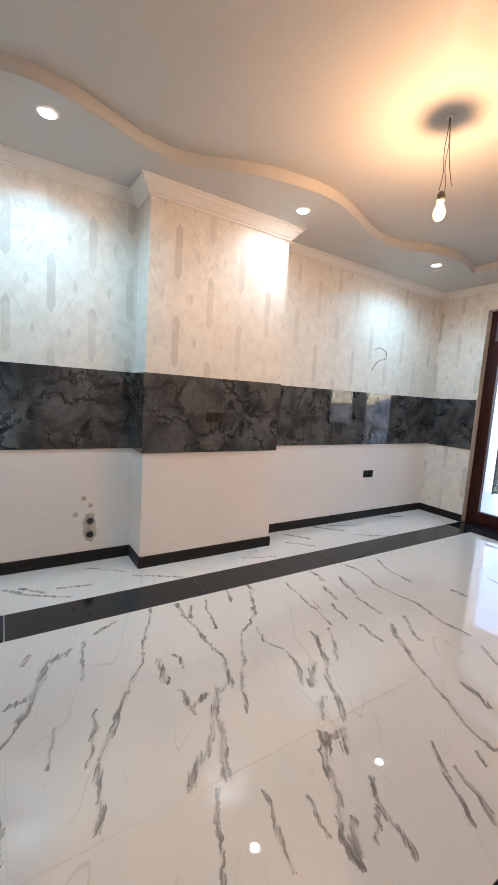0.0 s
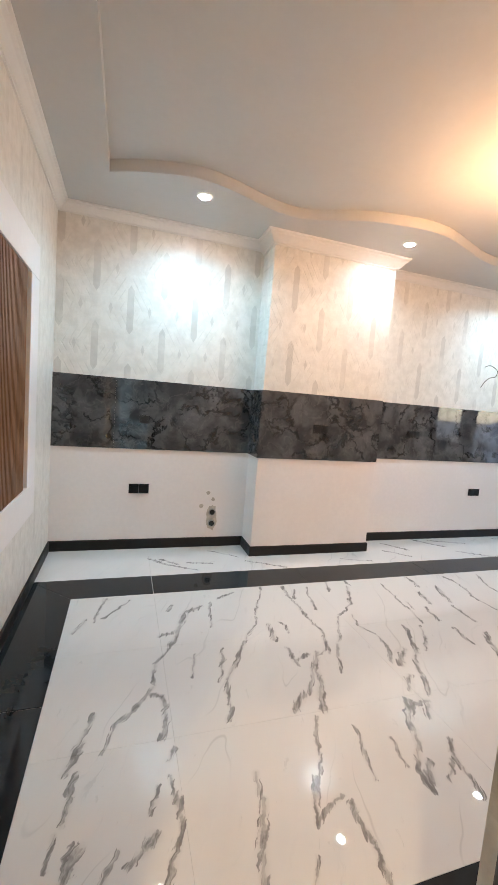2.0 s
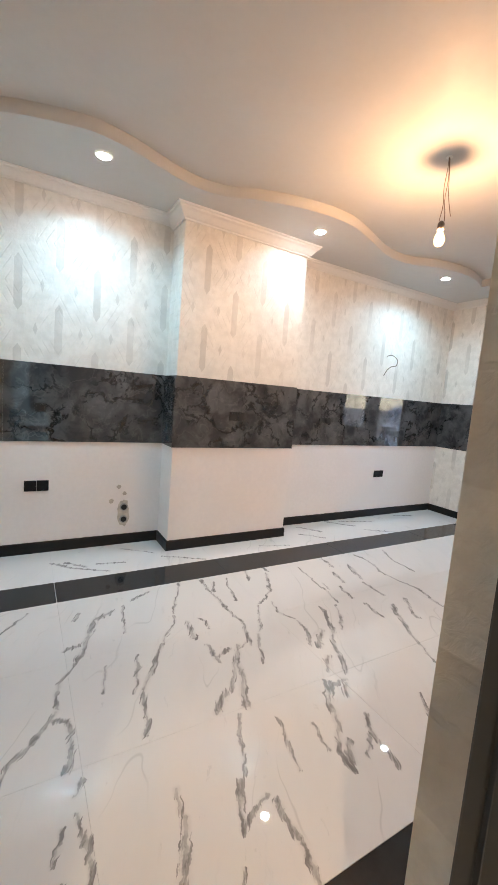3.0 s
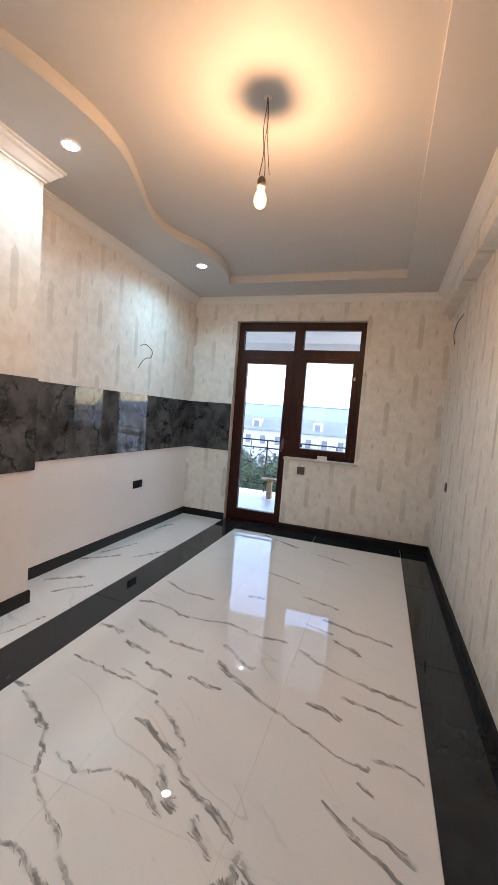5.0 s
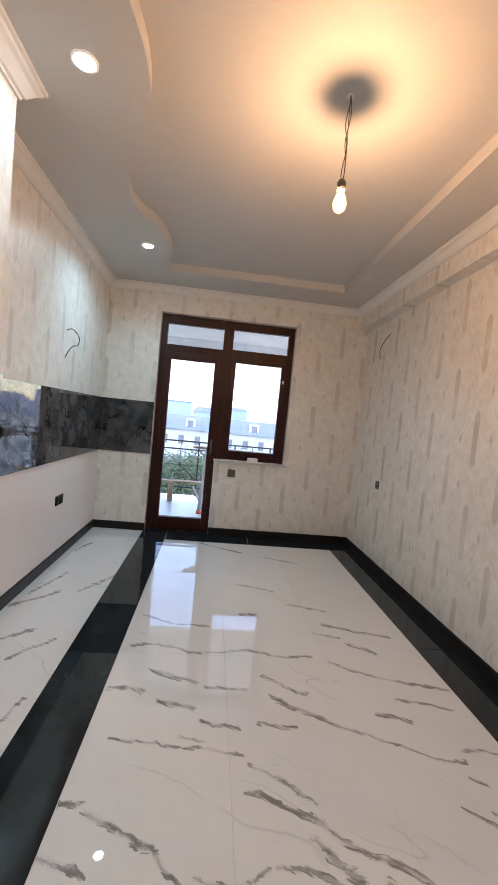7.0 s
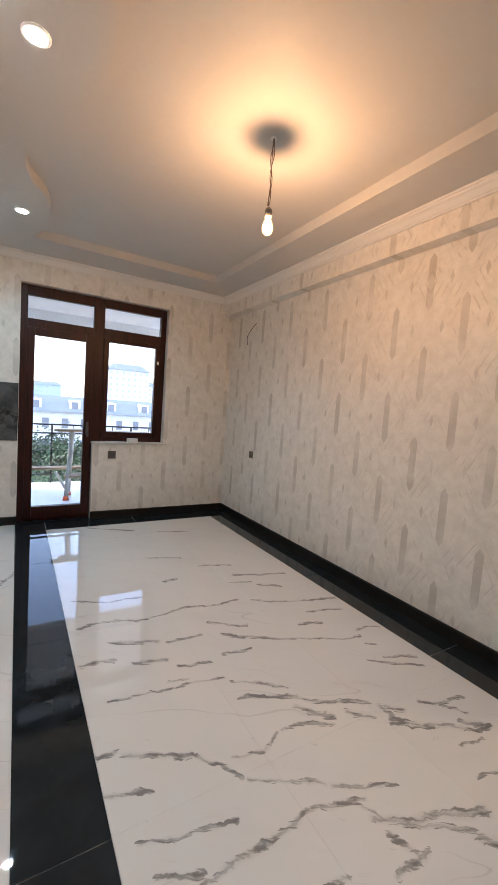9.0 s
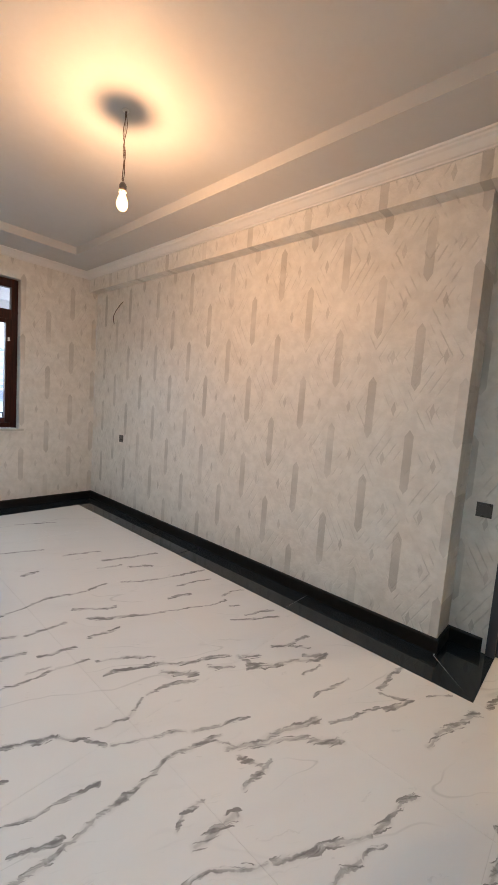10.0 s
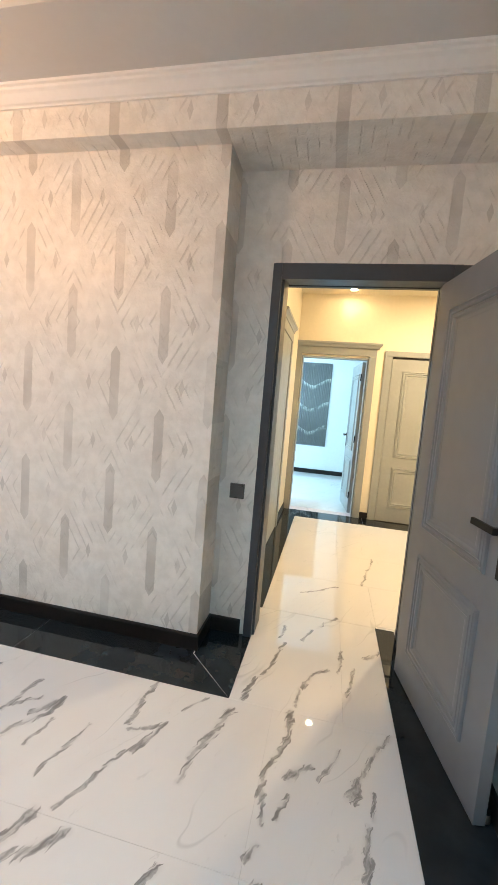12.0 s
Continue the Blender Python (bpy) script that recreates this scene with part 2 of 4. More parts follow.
VEINS_H = [(2.18, 2.38, 2.14, 2.07, 1), (2.2, 2.08, 2.17, 1.98, 1), (2.24, 1.23, 2.15, 1.08, 1), (2.1, 2.89, 2.4, 2.81, 1), (2.29, 1.39, 2.24, 1.23, 2), (2.29, 2, 2.25, 1.82, 2), (2.29, 1.72, 2.26, 1.55, 2), (2.35, 1.13, 2.32, 0.98, 2), (2.46, 1.64, 2.29, 1.39, 3), (2.4, 2.21, 2.37, 2.03, 3), (2.44, 0.8, 2.4, 0.69, 2), (2.45, 0.98, 2.44, 0.8, 2), (2.49, 2.46, 2.47, 2.29, 3), (2.52, 1.99, 2.5, 1.74, 2), (2.53, 1.56, 2.49, 1.44, 2), (2.57, 0.69, 2.54, 0.63, 2), (2.59, 2.14, 2.55, 2.03, 3), (2.62, 1.66, 2.53, 1.56, 2), (2.6, 0.84, 2.57, 0.69, 2)]
VEINS_I = [(2.63, 0.97, 2.6, 0.84, 2), (2.64, 2.28, 2.59, 2.14, 3), (2.69, 1.09, 2.63, 0.97, 2), (2.77, 1.25, 2.69, 1.09, 2), (2.68, 3.03, 2.89, 2.86, 2), (2.81, 1.48, 2.81, 1.33, 2), (2.81, 2.06, 2.82, 1.87, 2), (2.85, 1.73, 2.81, 1.48, 2), (2.82, 1.87, 2.85, 1.73, 2), (2.87, 2.21, 2.81, 2.06, 2), (2.86, 2.43, 2.87, 2.21, 2), (2.81, 3.22, 2.99, 3.02, 3), (2.96, 1.06, 2.87, 0.91, 3), (3.08, 1.27, 3.03, 1.09, 2), (3.13, 0.97, 3.07, 0.72, 3), (3.12, 2.19, 3.1, 1.97, 2), (3.2, 1.18, 3.13, 0.97, 3), (3.23, 2.42, 3.12, 2.19, 2), (3.3, 1.74, 3.3, 1.62, 3)]
VEINS_J = [(3.24, 3.3, 3.5, 3.07, 3), (3.49, 1.38, 3.41, 1.09, 2), (3.43, 3.27, 3.85, 3.12, 2), (3.52, 2.94, 3.9, 2.71, 3), (3.81, 1.73, 3.69, 1.43, 2), (4.84, 2.11, 4.6, 1.62, 2), (4.5, 1.41, 4.37, 1.07, 2), (0.07, -0.77, 0.36, -0.56, 1), (-0.25, -1.5, -0.1, -0.84, 1), (4.36, 3.24, 4.62, 3.17, 3)]
VEINS = VEINS_A + VEINS_B + VEINS_C + VEINS_D + VEINS_E + VEINS_F + VEINS_G + VEINS_H + VEINS_I + VEINS_J


def marble(name, base=(0.76, 0.74, 0.725), strokes=(), fine=0.7):
    """Polished white marble tile: broad feathery strokes, thin cracks and pale clouds."""
    n = Nodes(name)
    warp = n.vmath("SCALE", n.vmath("SUBTRACT", n.noise(4.2, 2, 0.5, color=True), (0.5, 0.5, 0.5)), scale=0.07)
    small = n.vmath("SCALE", n.vmath("SUBTRACT", n.noise(19, 3, 0.6, color=True), (0.5, 0.5, 0.5)), scale=0.032)
    shift = n.vmath("ADD", warp, small)
    p = n.vmath("MULTIPLY", n.vmath("ADD", n.pos, shift), (1, 1, 0))
    best = 0.0
    for x0, y0, x1, y1, w in strokes:
        half, wide = math.hypot(x1 - x0, y1 - y0) / 2, (0.017, 0.021, 0.030)[w - 1]
        local = n.mapping(p, ((x0 + x1) / 2, (y0 + y1) / 2, 0), (0, 0, math.atan2(y1 - y0, x1 - x0)), (wide, wide, 1), "TEXTURE")
        past = n.vmath("MAXIMUM", n.vmath("SUBTRACT", n.vmath("ABSOLUTE", local), (half * 0.92 / wide, 0, 0)), (0, 0, 0))
        best = n.math("MAXIMUM", best, n.math("SUBTRACT", (0.92, 1.0, 1.0)[w - 1], n.vmath("LENGTH", past)))
    # fine fibres run along the strokes
    q = n.vmath("ADD", n.pos, n.vmath("SCALE", shift, scale=1.2))
    along = n.mapping(q, rot=(0, 0, radians(64)), scale=(0.15, 0.016, 1), kind="TEXTURE")
    fibre = n.noise(1.0, 3, 0.6, along, 0.6)
    patch = n.noise(13, 3, 0.6, q)
    thick = n.ramp(patch, 0.34, 0.64)
    cut = n.math("ADD", n.math("MULTIPLY", n.ramp(fibre, 0.36, 0.62), 0.66), n.math("MULTIPLY", thick, 0.30))
    feather = n.math("MULTIPLY", n.ramp(n.math("SUBTRACT", best, cut), -0.04, 0.12), n.ramp(fibre, 0.34, 0.58, 0.95, 0.45))
    spine = n.math("MULTIPLY", n.ramp(n.math("SUBTRACT", best, n.math("MULTIPLY", thick, 0.24)), 0.50, 0.70), n.ramp(thick, 0.0, 1.0, 1.0, 0.55))
    vein = n.math("MAXIMUM", feather, spine)
    halo = n.math("MULTIPLY", n.ramp(best, 0.0, 0.8), 0.24)
    stretched = n.mapping(n.vmath("ADD", n.pos, n.vmath("SCALE", warp, scale=1.2)), rot=(0, 0, radians(62)), scale=(1.1, 0.26, 1), kind="TEXTURE")
    ridge = n.math("ABSOLUTE", n.math("SUBTRACT", n.noise(1.0, 2, 0.4, stretched), 0.5))
    crack = n.math("MULTIPLY", n.ramp(ridge, 0.008, 0.0), n.ramp(n.noise(1.9, 2), 0.46, 0.60, 0.0, 0.8 * fine))
    streak = n.noise(1.0, 4, 0.65, n.mapping(q, rot=(0, 0, radians(60)), scale=(0.42, 0.035, 1), kind="TEXTURE"), 0.5)
    streak = n.math("MULTIPLY", n.ramp(streak, 0.585, 0.70), n.ramp(n.noise(1.3, 2, 0.5, q), 0.46, 0.62, 0.0, 0.55 * fine))
    crack = n.math("MAXIMUM", crack, streak)
    cloud = n.ramp(n.noise(1.7, 3, 0.5, stretched), 0.45, 0.8, 0.0, 0.14)
    col = n.mix(cloud, base, (0.55, 0.535, 0.53))
    col = n.mix(n.math("MAXIMUM", halo, n.math("MULTIPLY", crack, 0.6)), col, (0.40, 0.385, 0.38))
    col = n.mix(n.math("MULTIPLY", vein, 0.9), col, n.mix(n.ramp(n.math("ADD", fibre, n.math("MULTIPLY", patch, 0.5)), 0.58, 0.90), (0.17, 0.162, 0.162), (0.44, 0.425, 0.42)))
    n.set(color=col, rough=n.ramp(n.noise(6, 3), 0.3, 0.7, 0.006, 0.016), spec=1.0)
    return n.mat


def slate():
    """The glossy dark stone slabs over the worktop's line."""
    n = Nodes("slate_slab")
    warp = n.vmath("ADD", n.pos, n.vmath("SCALE", n.noise(5, 3, color=True), scale=0.18))
    cloud = n.noise(5.5, 4, 0.58, warp)
    col = n.mix(n.ramp(cloud, 0.34, 0.68), (0.034, 0.034, 0.036), (0.098, 0.098, 0.102))
    ridge = n.math("ABSOLUTE", n.math("SUBTRACT", n.noise(2.6, 5, 0.6, warp), 0.5))
    col = n.mix(n.math("MULTIPLY", n.ramp(ridge, 0.030, 0.0), n.ramp(n.noise(3, 2), 0.36, 0.5)), col, (0.008, 0.008, 0.009))
    pale = n.math("ABSOLUTE", n.math("SUBTRACT", n.noise(3.4, 4, 0.6, n.vmath("ADD", warp, (3, 7, 1))), 0.5))
    col = n.mix(n.math("MULTIPLY", n.ramp(pale, 0.018, 0.0), 0.16), col, (0.22, 0.21, 0.20))
    n.set(color=col, rough=0.03, spec=0.55)
    return n.mat


def dark_tile():
    n = Nodes("dark_tile")
    c = n.mix(n.ramp(n.noise(7, 4, 0.6), 0.3, 0.7), (0.012, 0.016, 0.019), (0.019, 0.024, 0.029))
    n.set(color=c, rough=n.ramp(n.noise(9, 3), 0.3, 0.7, 0.012, 0.03), spec=0.36)
    return n.mat


def wood(name, dark, light, rough=0.3, axis=2):
    n = Nodes(name)
    sc = [30.0, 30.0, 30.0]
    sc[axis] = 2.5
    g = n.noise(1.0, 5, 0.65, n.mapping(n.pos, scale=tuple(sc)), 1.2)
    n.set(color=n.mix(n.ramp(g, 0.3, 0.7), dark, light), rough=rough, spec=0.3)
    n.bump(g, 0.15, 0.0006)
    return n.mat


M_PAPER_X = wallpaper("wallpaper_x", 0, 1.148, 2.360, 1.0, 0.75)
M_PAPER_D = wallpaper("wallpaper_d", 0, 0.307, 2.360, 1.0, 0.75)
M_PAPER_N = wallpaper("wallpaper_n", 0, -0.130, 2.380, 0.70, 0.7)
M_PAPER_Y = wallpaper("wallpaper_y", 1, 0.885, 2.080, 0.8, 0.3)
M_PAPER_W = wallpaper("wallpaper_w", 1, 0.885, 2.080, 0.35, 0.3)
M_PAINT = plain("white_paint", (0.88, 0.84, 0.82), 0.45, grain=0.02, bump=0.08)
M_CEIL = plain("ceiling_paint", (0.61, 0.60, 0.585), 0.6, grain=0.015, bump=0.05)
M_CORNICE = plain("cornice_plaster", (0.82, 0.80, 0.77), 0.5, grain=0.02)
M_STRIP = marble("marble_plain")
M_GROUT = plain("grout", (0.66, 0.64, 0.63), 0.8)
M_BAND = dark_tile()
M_JOINT = plain("pale_grout", (0.40, 0.40, 0.40), 0.8)
M_SLATE = slate()
M_SKIRT = plain("dark_skirting", (0.014, 0.012, 0.011), 0.4, grain=0.2, spec=0.25)
M_MAHOG = wood("mahogany", (0.020, 0.0045, 0.003), (0.055, 0.011, 0.007), 0.38)
M_DOOR = plain("grey_door_paint", (0.185, 0.200, 0.222), 0.37, grain=0.03)
M_DOORFRAME = plain("dark_grey_frame_paint", (0.046, 0.051, 0.062), 0.37, grain=0.06)
M_GREY = plain("sage_grey_door_paint", (0.32, 0.34, 0.335), 0.4, grain=0.03)
M_BLACK = plain("black_plastic", (0.009, 0.009, 0.010), 0.5, grain=0.1, spec=0.25)
M_BROWNPL = plain("dark_brown_plastic", (0.10, 0.088, 0.082), 0.3, grain=0.1)
M_DARKPL = plain("dark_slab_plastic", (0.012, 0.011, 0.011), 0.35, grain=0.1)
M_METAL = plain("brushed_metal", (0.62, 0.58, 0.52), 0.3, metal=1.0)
M_IRON = plain("black_iron", (0.02, 0.022, 0.022), 0.45, grain=0.2)
M_CREAM = plain("cream_wall", (0.80, 0.73, 0.58), 0.6, grain=0.02)
M_WHITE = plain("cool_white_wall", (0.80, 0.82, 0.83), 0.6, grain=0.02)
M_STONE = plain("sill_stone", (0.62, 0.58, 0.52), 0.35, grain=0.08)
M_SLAT = wood("slat_wood", (0.16, 0.075, 0.035), (0.30, 0.15, 0.075), 0.5)
M_HOLE = plain("flat_black", (0.01, 0.01, 0.01), 0.6)
M_PIPE = plain("grey_pipe", (0.35, 0.35, 0.34), 0.4)
M_FILL = plain("plaster_fill", (0.62, 0.57, 0.50), 0.9, grain=0.2)
M_WIRE = plain("wire_sheath", (0.10, 0.055, 0.035), 0.5)
M_BULB = glow("lit_bulb", (1.0, 0.60, 0.24), 0.7)
M_LENS = glow("lit_lens", (0.80, 0.93, 1.0), 25.0)
M_HALLLENS = glow("lit_hall_lens", (1.0, 0.75, 0.4), 14.0)
glass = Nodes("window_glass")
glass.set(color=(0.97, 0.99, 1.0), rough=0.0, trans=1.0, ior=1.45)
M_GLASS = glass.mat

# ---- mesh helpers ----


def box(bm, x0, x1, y0, y1, z0, z1, mat=0, bevel=0.0):
    vs = [bm.verts.new((x, y, z)) for z in (z0, z1) for y in (y0, y1) for x in (x0, x1)]
    fs = [bm.faces.new([vs[i] for i in q]) for q in ((0, 2, 3, 1), (4, 5, 7, 6), (0, 1, 5, 4), (2, 6, 7, 3), (0, 4, 6, 2), (1, 3, 7, 5))]
    for f in fs:
        f.material_index = mat
    if bevel:
        es = list({e for f in fs for e in f.edges})
        bmesh.ops.bevel(bm, geom=es, offset=bevel, segments=2, affect="EDGES", profile=0.6)
    return vs


def cyl(bm, a, b, r0, r1=None, n=16, mat=0, caps=True):
    """A round bar or cone from a to b."""
    r1 = r0 if r1 is None else r1
    a, b = Vector(a), Vector(b)
    q = (b - a).to_track_quat("Z", "Y").to_matrix()
    rings = [[bm.verts.new(c + q @ Vector((r * math.cos(k * math.tau / n), r * math.sin(k * math.tau / n), 0))) for k in range(n)] for c, r in ((a, r0), (b, r1))]
    for k in range(n):
        f = bm.faces.new((rings[0][k], rings[0][(k + 1) % n], rings[1][(k + 1) % n], rings[1][k]))
        f.material_index, f.smooth = mat, True
    if caps:
        bm.faces.new(rings[0][::-1]).material_index = mat
        bm.faces.new(rings[1]).material_index = mat


def lathe(bm, centre, profile, n=24, mat=0):
    """Turns a profile of (radius, height) about the upright axis."""
    cx, cy, cz = centre
    rings = [[bm.verts.new((cx + r * math.cos(k * math.tau / n), cy + r * math.sin(k * math.tau / n), cz + z)) for k in range(n)] for r, z in profile]
    for a, b in zip(rings, rings[1:]):
        for k in range(n):
            f = bm.faces.new((a[k], a[(k + 1) % n], b[(k + 1) % n], b[k]))
            f.material_index, f.smooth = mat, True
    bm.faces.new(rings[0][::-1]).material_index = mat
    bm.faces.new(rings[-1]).material_index = mat


def tube(bm, pts, r, n=8, mat=0):
    """A bent wire through the points."""
    pts = [Vector(p) for p in pts]
    rings = []
    for i, p in enumerate(pts):
        d = (pts[min(i + 1, len(pts) - 1)] - pts[max(i - 1, 0)]).normalized()
        q = d.to_track_quat("Z", "Y").to_matrix()
        rings.append([bm.verts.new(p + q @ Vector((r * math.cos(k * math.tau / n), r * math.sin(k * math.tau / n), 0))) for k in range(n)])
    for a, b in zip(rings, rings[1:]):
        for k in range(n):
            f = bm.faces.new((a[k], a[(k + 1) % n], b[(k + 1) % n], b[k]))
            f.material_index, f.smooth = mat, True
    bm.faces.new(rings[0][::-1])
    bm.faces.new(rings[-1])


def sweep(bm, path, profile, closed=False):
    """Runs a profile of (out from the wall, height) along a path on plan, the room to its right; mitred corners."""
    pts = [Vector((x, y)) for x, y in path]
    n = len(pts)
    rows = []
    for i, p in enumerate(pts):
        a = pts[i - 1] if (i or closed) else None
        b = pts[(i + 1) % n] if (i < n - 1 or closed) else None
        d0 = (p - a).normalized() if a is not None else (b - p).normalized()
        d1 = (b - p).normalized() if b is not None else d0
        n0, n1 = Vector((d0.y, -d0.x)), Vector((d1.y, -d1.x))
        m = (n0 + n1) / (1 + n0.dot(n1))
        rows.append([bm.verts.new((p.x + m.x * o, p.y + m.y * o, z)) for o, z in profile])
    k = len(profile)
    for i in range(n if closed else n - 1):
        r, s = rows[i], rows[(i + 1) % n]
        for j in range(k):
            bm.faces.new((r[j], r[(j + 1) % k], s[(j + 1) % k], s[j]))
    if not closed:
        bm.faces.new(rows[0])
        bm.faces.new(rows[-1][::-1])


def finish(name, bm, mats, smooth=False):
    bmesh.ops.recalc_face_normals(bm, faces=bm.faces)
    me = bpy.data.meshes.new(name)
    bm.to_mesh(me)
    bm.free()
    for m in mats if isinstance(mats, (list, tuple)) else [mats]:
        me.materials.append(m)
    if smooth:
        for p in me.polygons:
            p.use_smooth = True
    return me


def part(name, bm, material, parent, label="", kind=""):
    ob = new(name, finish(name, bm, material))
    ob.parent = parent
    return tagged(ob, label, kind=kind)


def thing(name, label, category, place=(0, 0, 0), turn=0.0, group=""):
    ob = tagged(new(name), label, category, group)
    ob.matrix_world = pose(*place, 0, 0, turn)
    return ob


def structure(name, bm, mats, label):
    return tagged(new(name, finish(name, bm, mats)), label, kind="structure")


def B():
    return bmesh.new()


# ---- plan ----
XW, XE, YS, YN = -0.430, 5.170, 0.312, 3.330
YD, XR = 0.085, 0.855            # door wall and the corner of its recess
CX0, CX1, CY = 1.272, 2.480, 3.050  # pier on the kitchen wall
ZS0, ZS1 = 0.899, 1.496          # stone slab
ZC, ZT, ZB = 2.804, 2.882, 2.588   # ceiling, tray, underside of the beam
YB = 0.420                        # front of the beam
TW, TE, TS = -0.034, 4.640, 0.825  # tray
BW, BE, BS, BN0, BN1 = -0.145, 4.885, 0.600, 2.472, 2.755  # edges of the dark bands
YH = -0.170                        # hall face of the door wall
DX0, DX1, DH = -0.262, 0.592, 2.074  # clear doorway
WY0, WY1, WYM, WZ0, WZ1 = 1.180, 2.743, 2.005, 0.888, 2.530  # balcony door and window opening
XF = 5.262                        # window plane

# ---- walls ----
bm = B()
box(bm, XW - 0.2, XE + 0.25, YN, YN + 0.2, 0, ZS0, 0)
box(bm, XW - 0.2, XE + 0.25, YN, YN + 0.2, ZS0, 3.1, 1)
structure("wall_north", bm, [M_PAINT, M_PAPER_N], "kitchen wall, white paint below and patterned beige wallpaper above")
bm = B()
box(bm, CX0, CX1, CY, YN - 0.001, 0, ZS0, 0)
box(bm, CX0, CX1, CY, YN - 0.001, ZS0, ZC + 0.02, 1)
structure("wall_pier", bm, [M_PAINT, M_PAPER_N], "wide pier standing out of the kitchen wall, painted below and papered above")
bm = B()
box(bm, XW - 0.2, XW, YH, YN, 0, 3.1)
structure("wall_west", bm, M_PAPER_W, "end wall with pale patterned wallpaper")
bm = B()
box(bm, XE, XE + 0.25, WY1, YN, 0, 3.1)
box(bm, XE, XE + 0.25, YH, WY0, 0, 3.1)
box(bm, XE, XE + 0.25, WY0, WY1, WZ1, 3.1)
box(bm, XE, XE + 0.25, WY0, WYM, 0, WZ0)
structure("wall_east", bm, M_PAPER_Y, "window wall with patterned beige wallpaper")
bm = B()
box(bm, XR, XE, YH, YS, 0, ZB)
structure("wall_south", bm, M_PAPER_X, "long wall with embossed beige wallpaper of pointed bars")
bm = B()
box(bm, XW, DX0 - 0.04, YH, YD, 0, ZB)
box(bm, DX1 + 0.04, XR, YH, YD, 0, ZB)
box(bm, DX0 - 0.04, DX1 + 0.04, YH, YD, DH + 0.045, ZB)
structure("wall_doorway", bm, M_PAPER_D, "papered wall round the doorway, set back in a shallow recess")
bm = B()
box(bm, XW, XE, YH, YB, ZB, 3.1)
structure("ceiling_beam", bm, M_PAPER_X, "papered beam under the ceiling along the long wall")

# ---- ceiling ----
CURVE = [(-0.034, 2.725), (0.167, 2.630), (0.458, 2.546), (0.62, 2.550), (0.764, 2.583), (0.92, 2.640), (1.10, 2.706), (1.29, 2.735), (1.46, 2.705), (1.62, 2.625),
         (1.79, 2.552), (1.97, 2.500), (2.24, 2.460), (2.48, 2.474), (2.69, 2.538), (2.89, 2.617), (3.10, 2.697), (3.33, 2.742), (3.55, 2.710), (3.73, 2.622), (3.93, 2.572), (4.17, 2.555), (4.40, 2.590), (4.64, 2.670)]


def smooth_curve(pts, steps=5):
    out = []
    for i in range(len(pts) - 1):
        p = [Vector(pts[max(0, min(len(pts) - 1, i + k))]) for k in (-1, 0, 1, 2)]
        for s in range(steps):
            t = s / steps
            out.append(0.5 * (2 * p[1] + (p[2] - p[0]) * t + (2 * p[0] - 5 * p[1] + 4 * p[2] - p[3]) * t * t + (3 * p[1] - p[0] - 3 * p[2] + p[3]) * t ** 3))
    return out + [Vector(pts[-1])]


curve = smooth_curve(CURVE)
bm = B()
lo = [bm.verts.new((p.x, p.y, ZC)) for p in curve]
hi = [bm.verts.new((p.x, p.y, ZT)) for p in curve]
wl_ = [bm.verts.new((p.x, YN, ZC)) for p in curve]
for k in range(len(curve) - 1):
    bm.faces.new((lo[k], lo[k + 1], wl_[k + 1], wl_[k]))
    f = bm.faces.new((lo[k], hi[k], hi[k + 1], lo[k + 1]))
    f.smooth = True


def quad(bm, *pts, mat=0):
    f = bm.faces.new([bm.verts.new(p) for p in pts])
    f.material_index = mat
    return f


quad(bm, (XW, YB, ZC), (TW, YB, ZC), (TW, YN, ZC), (XW, YN, ZC))
quad(bm, (TE, YB, ZC), (XE, YB, ZC), (XE, YN, ZC), (TE, YN, ZC))
quad(bm, (TW, YB, ZC), (TE, YB, ZC), (TE, TS, ZC), (TW, TS, ZC))
quad(bm, (TW, TS, ZC), (TW, TS, ZT), (TE, TS, ZT), (TE, TS, ZC))
quad(bm, (TW, TS, ZC), (TW, TS, ZT), (TW, CURVE[0][1], ZT), (TW, CURVE[0][1], ZC))
quad(bm, (TE, TS, ZC), (TE, TS, ZT), (TE, CURVE[-1][1], ZT), (TE, CURVE[-1][1], ZC))
box(bm, XW, XE, YB, YN, ZT, ZT + 0.12)
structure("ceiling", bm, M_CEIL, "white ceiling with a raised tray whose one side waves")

CORNICE = [(0, 2.733), (0.010, 2.733), (0.012, 2.742), (0.022, 2.746), (0.034, 2.757), (0.050, 2.773), (0.064, 2.781), (0.068, 2.790), (0.080, 2.794), (0.082, ZC), (0, ZC)]
BIG = [(0, 2.706), (0.012, 2.706), (0.014, 2.718), (0.026, 2.723), (0.040, 2.740), (0.058, 2.762), (0.074, 2.773), (0.078, 2.787), (0.090, 2.791), (0.092, ZC), (0, ZC)]
bm = B()
sweep(bm, [(CX0, YN), (XW, YN)][::-1], CORNICE)
sweep(bm, [(CX1, YN), (XE, YN), (XE, YB), (XW, YB), (XW, YN)], CORNICE)
sweep(bm, [(CX0, YN), (CX0, CY), (CX1, CY), (CX1, YN)], BIG)
structure("cornice", bm, M_CORNICE, "white moulded plaster cornice round the ceiling")

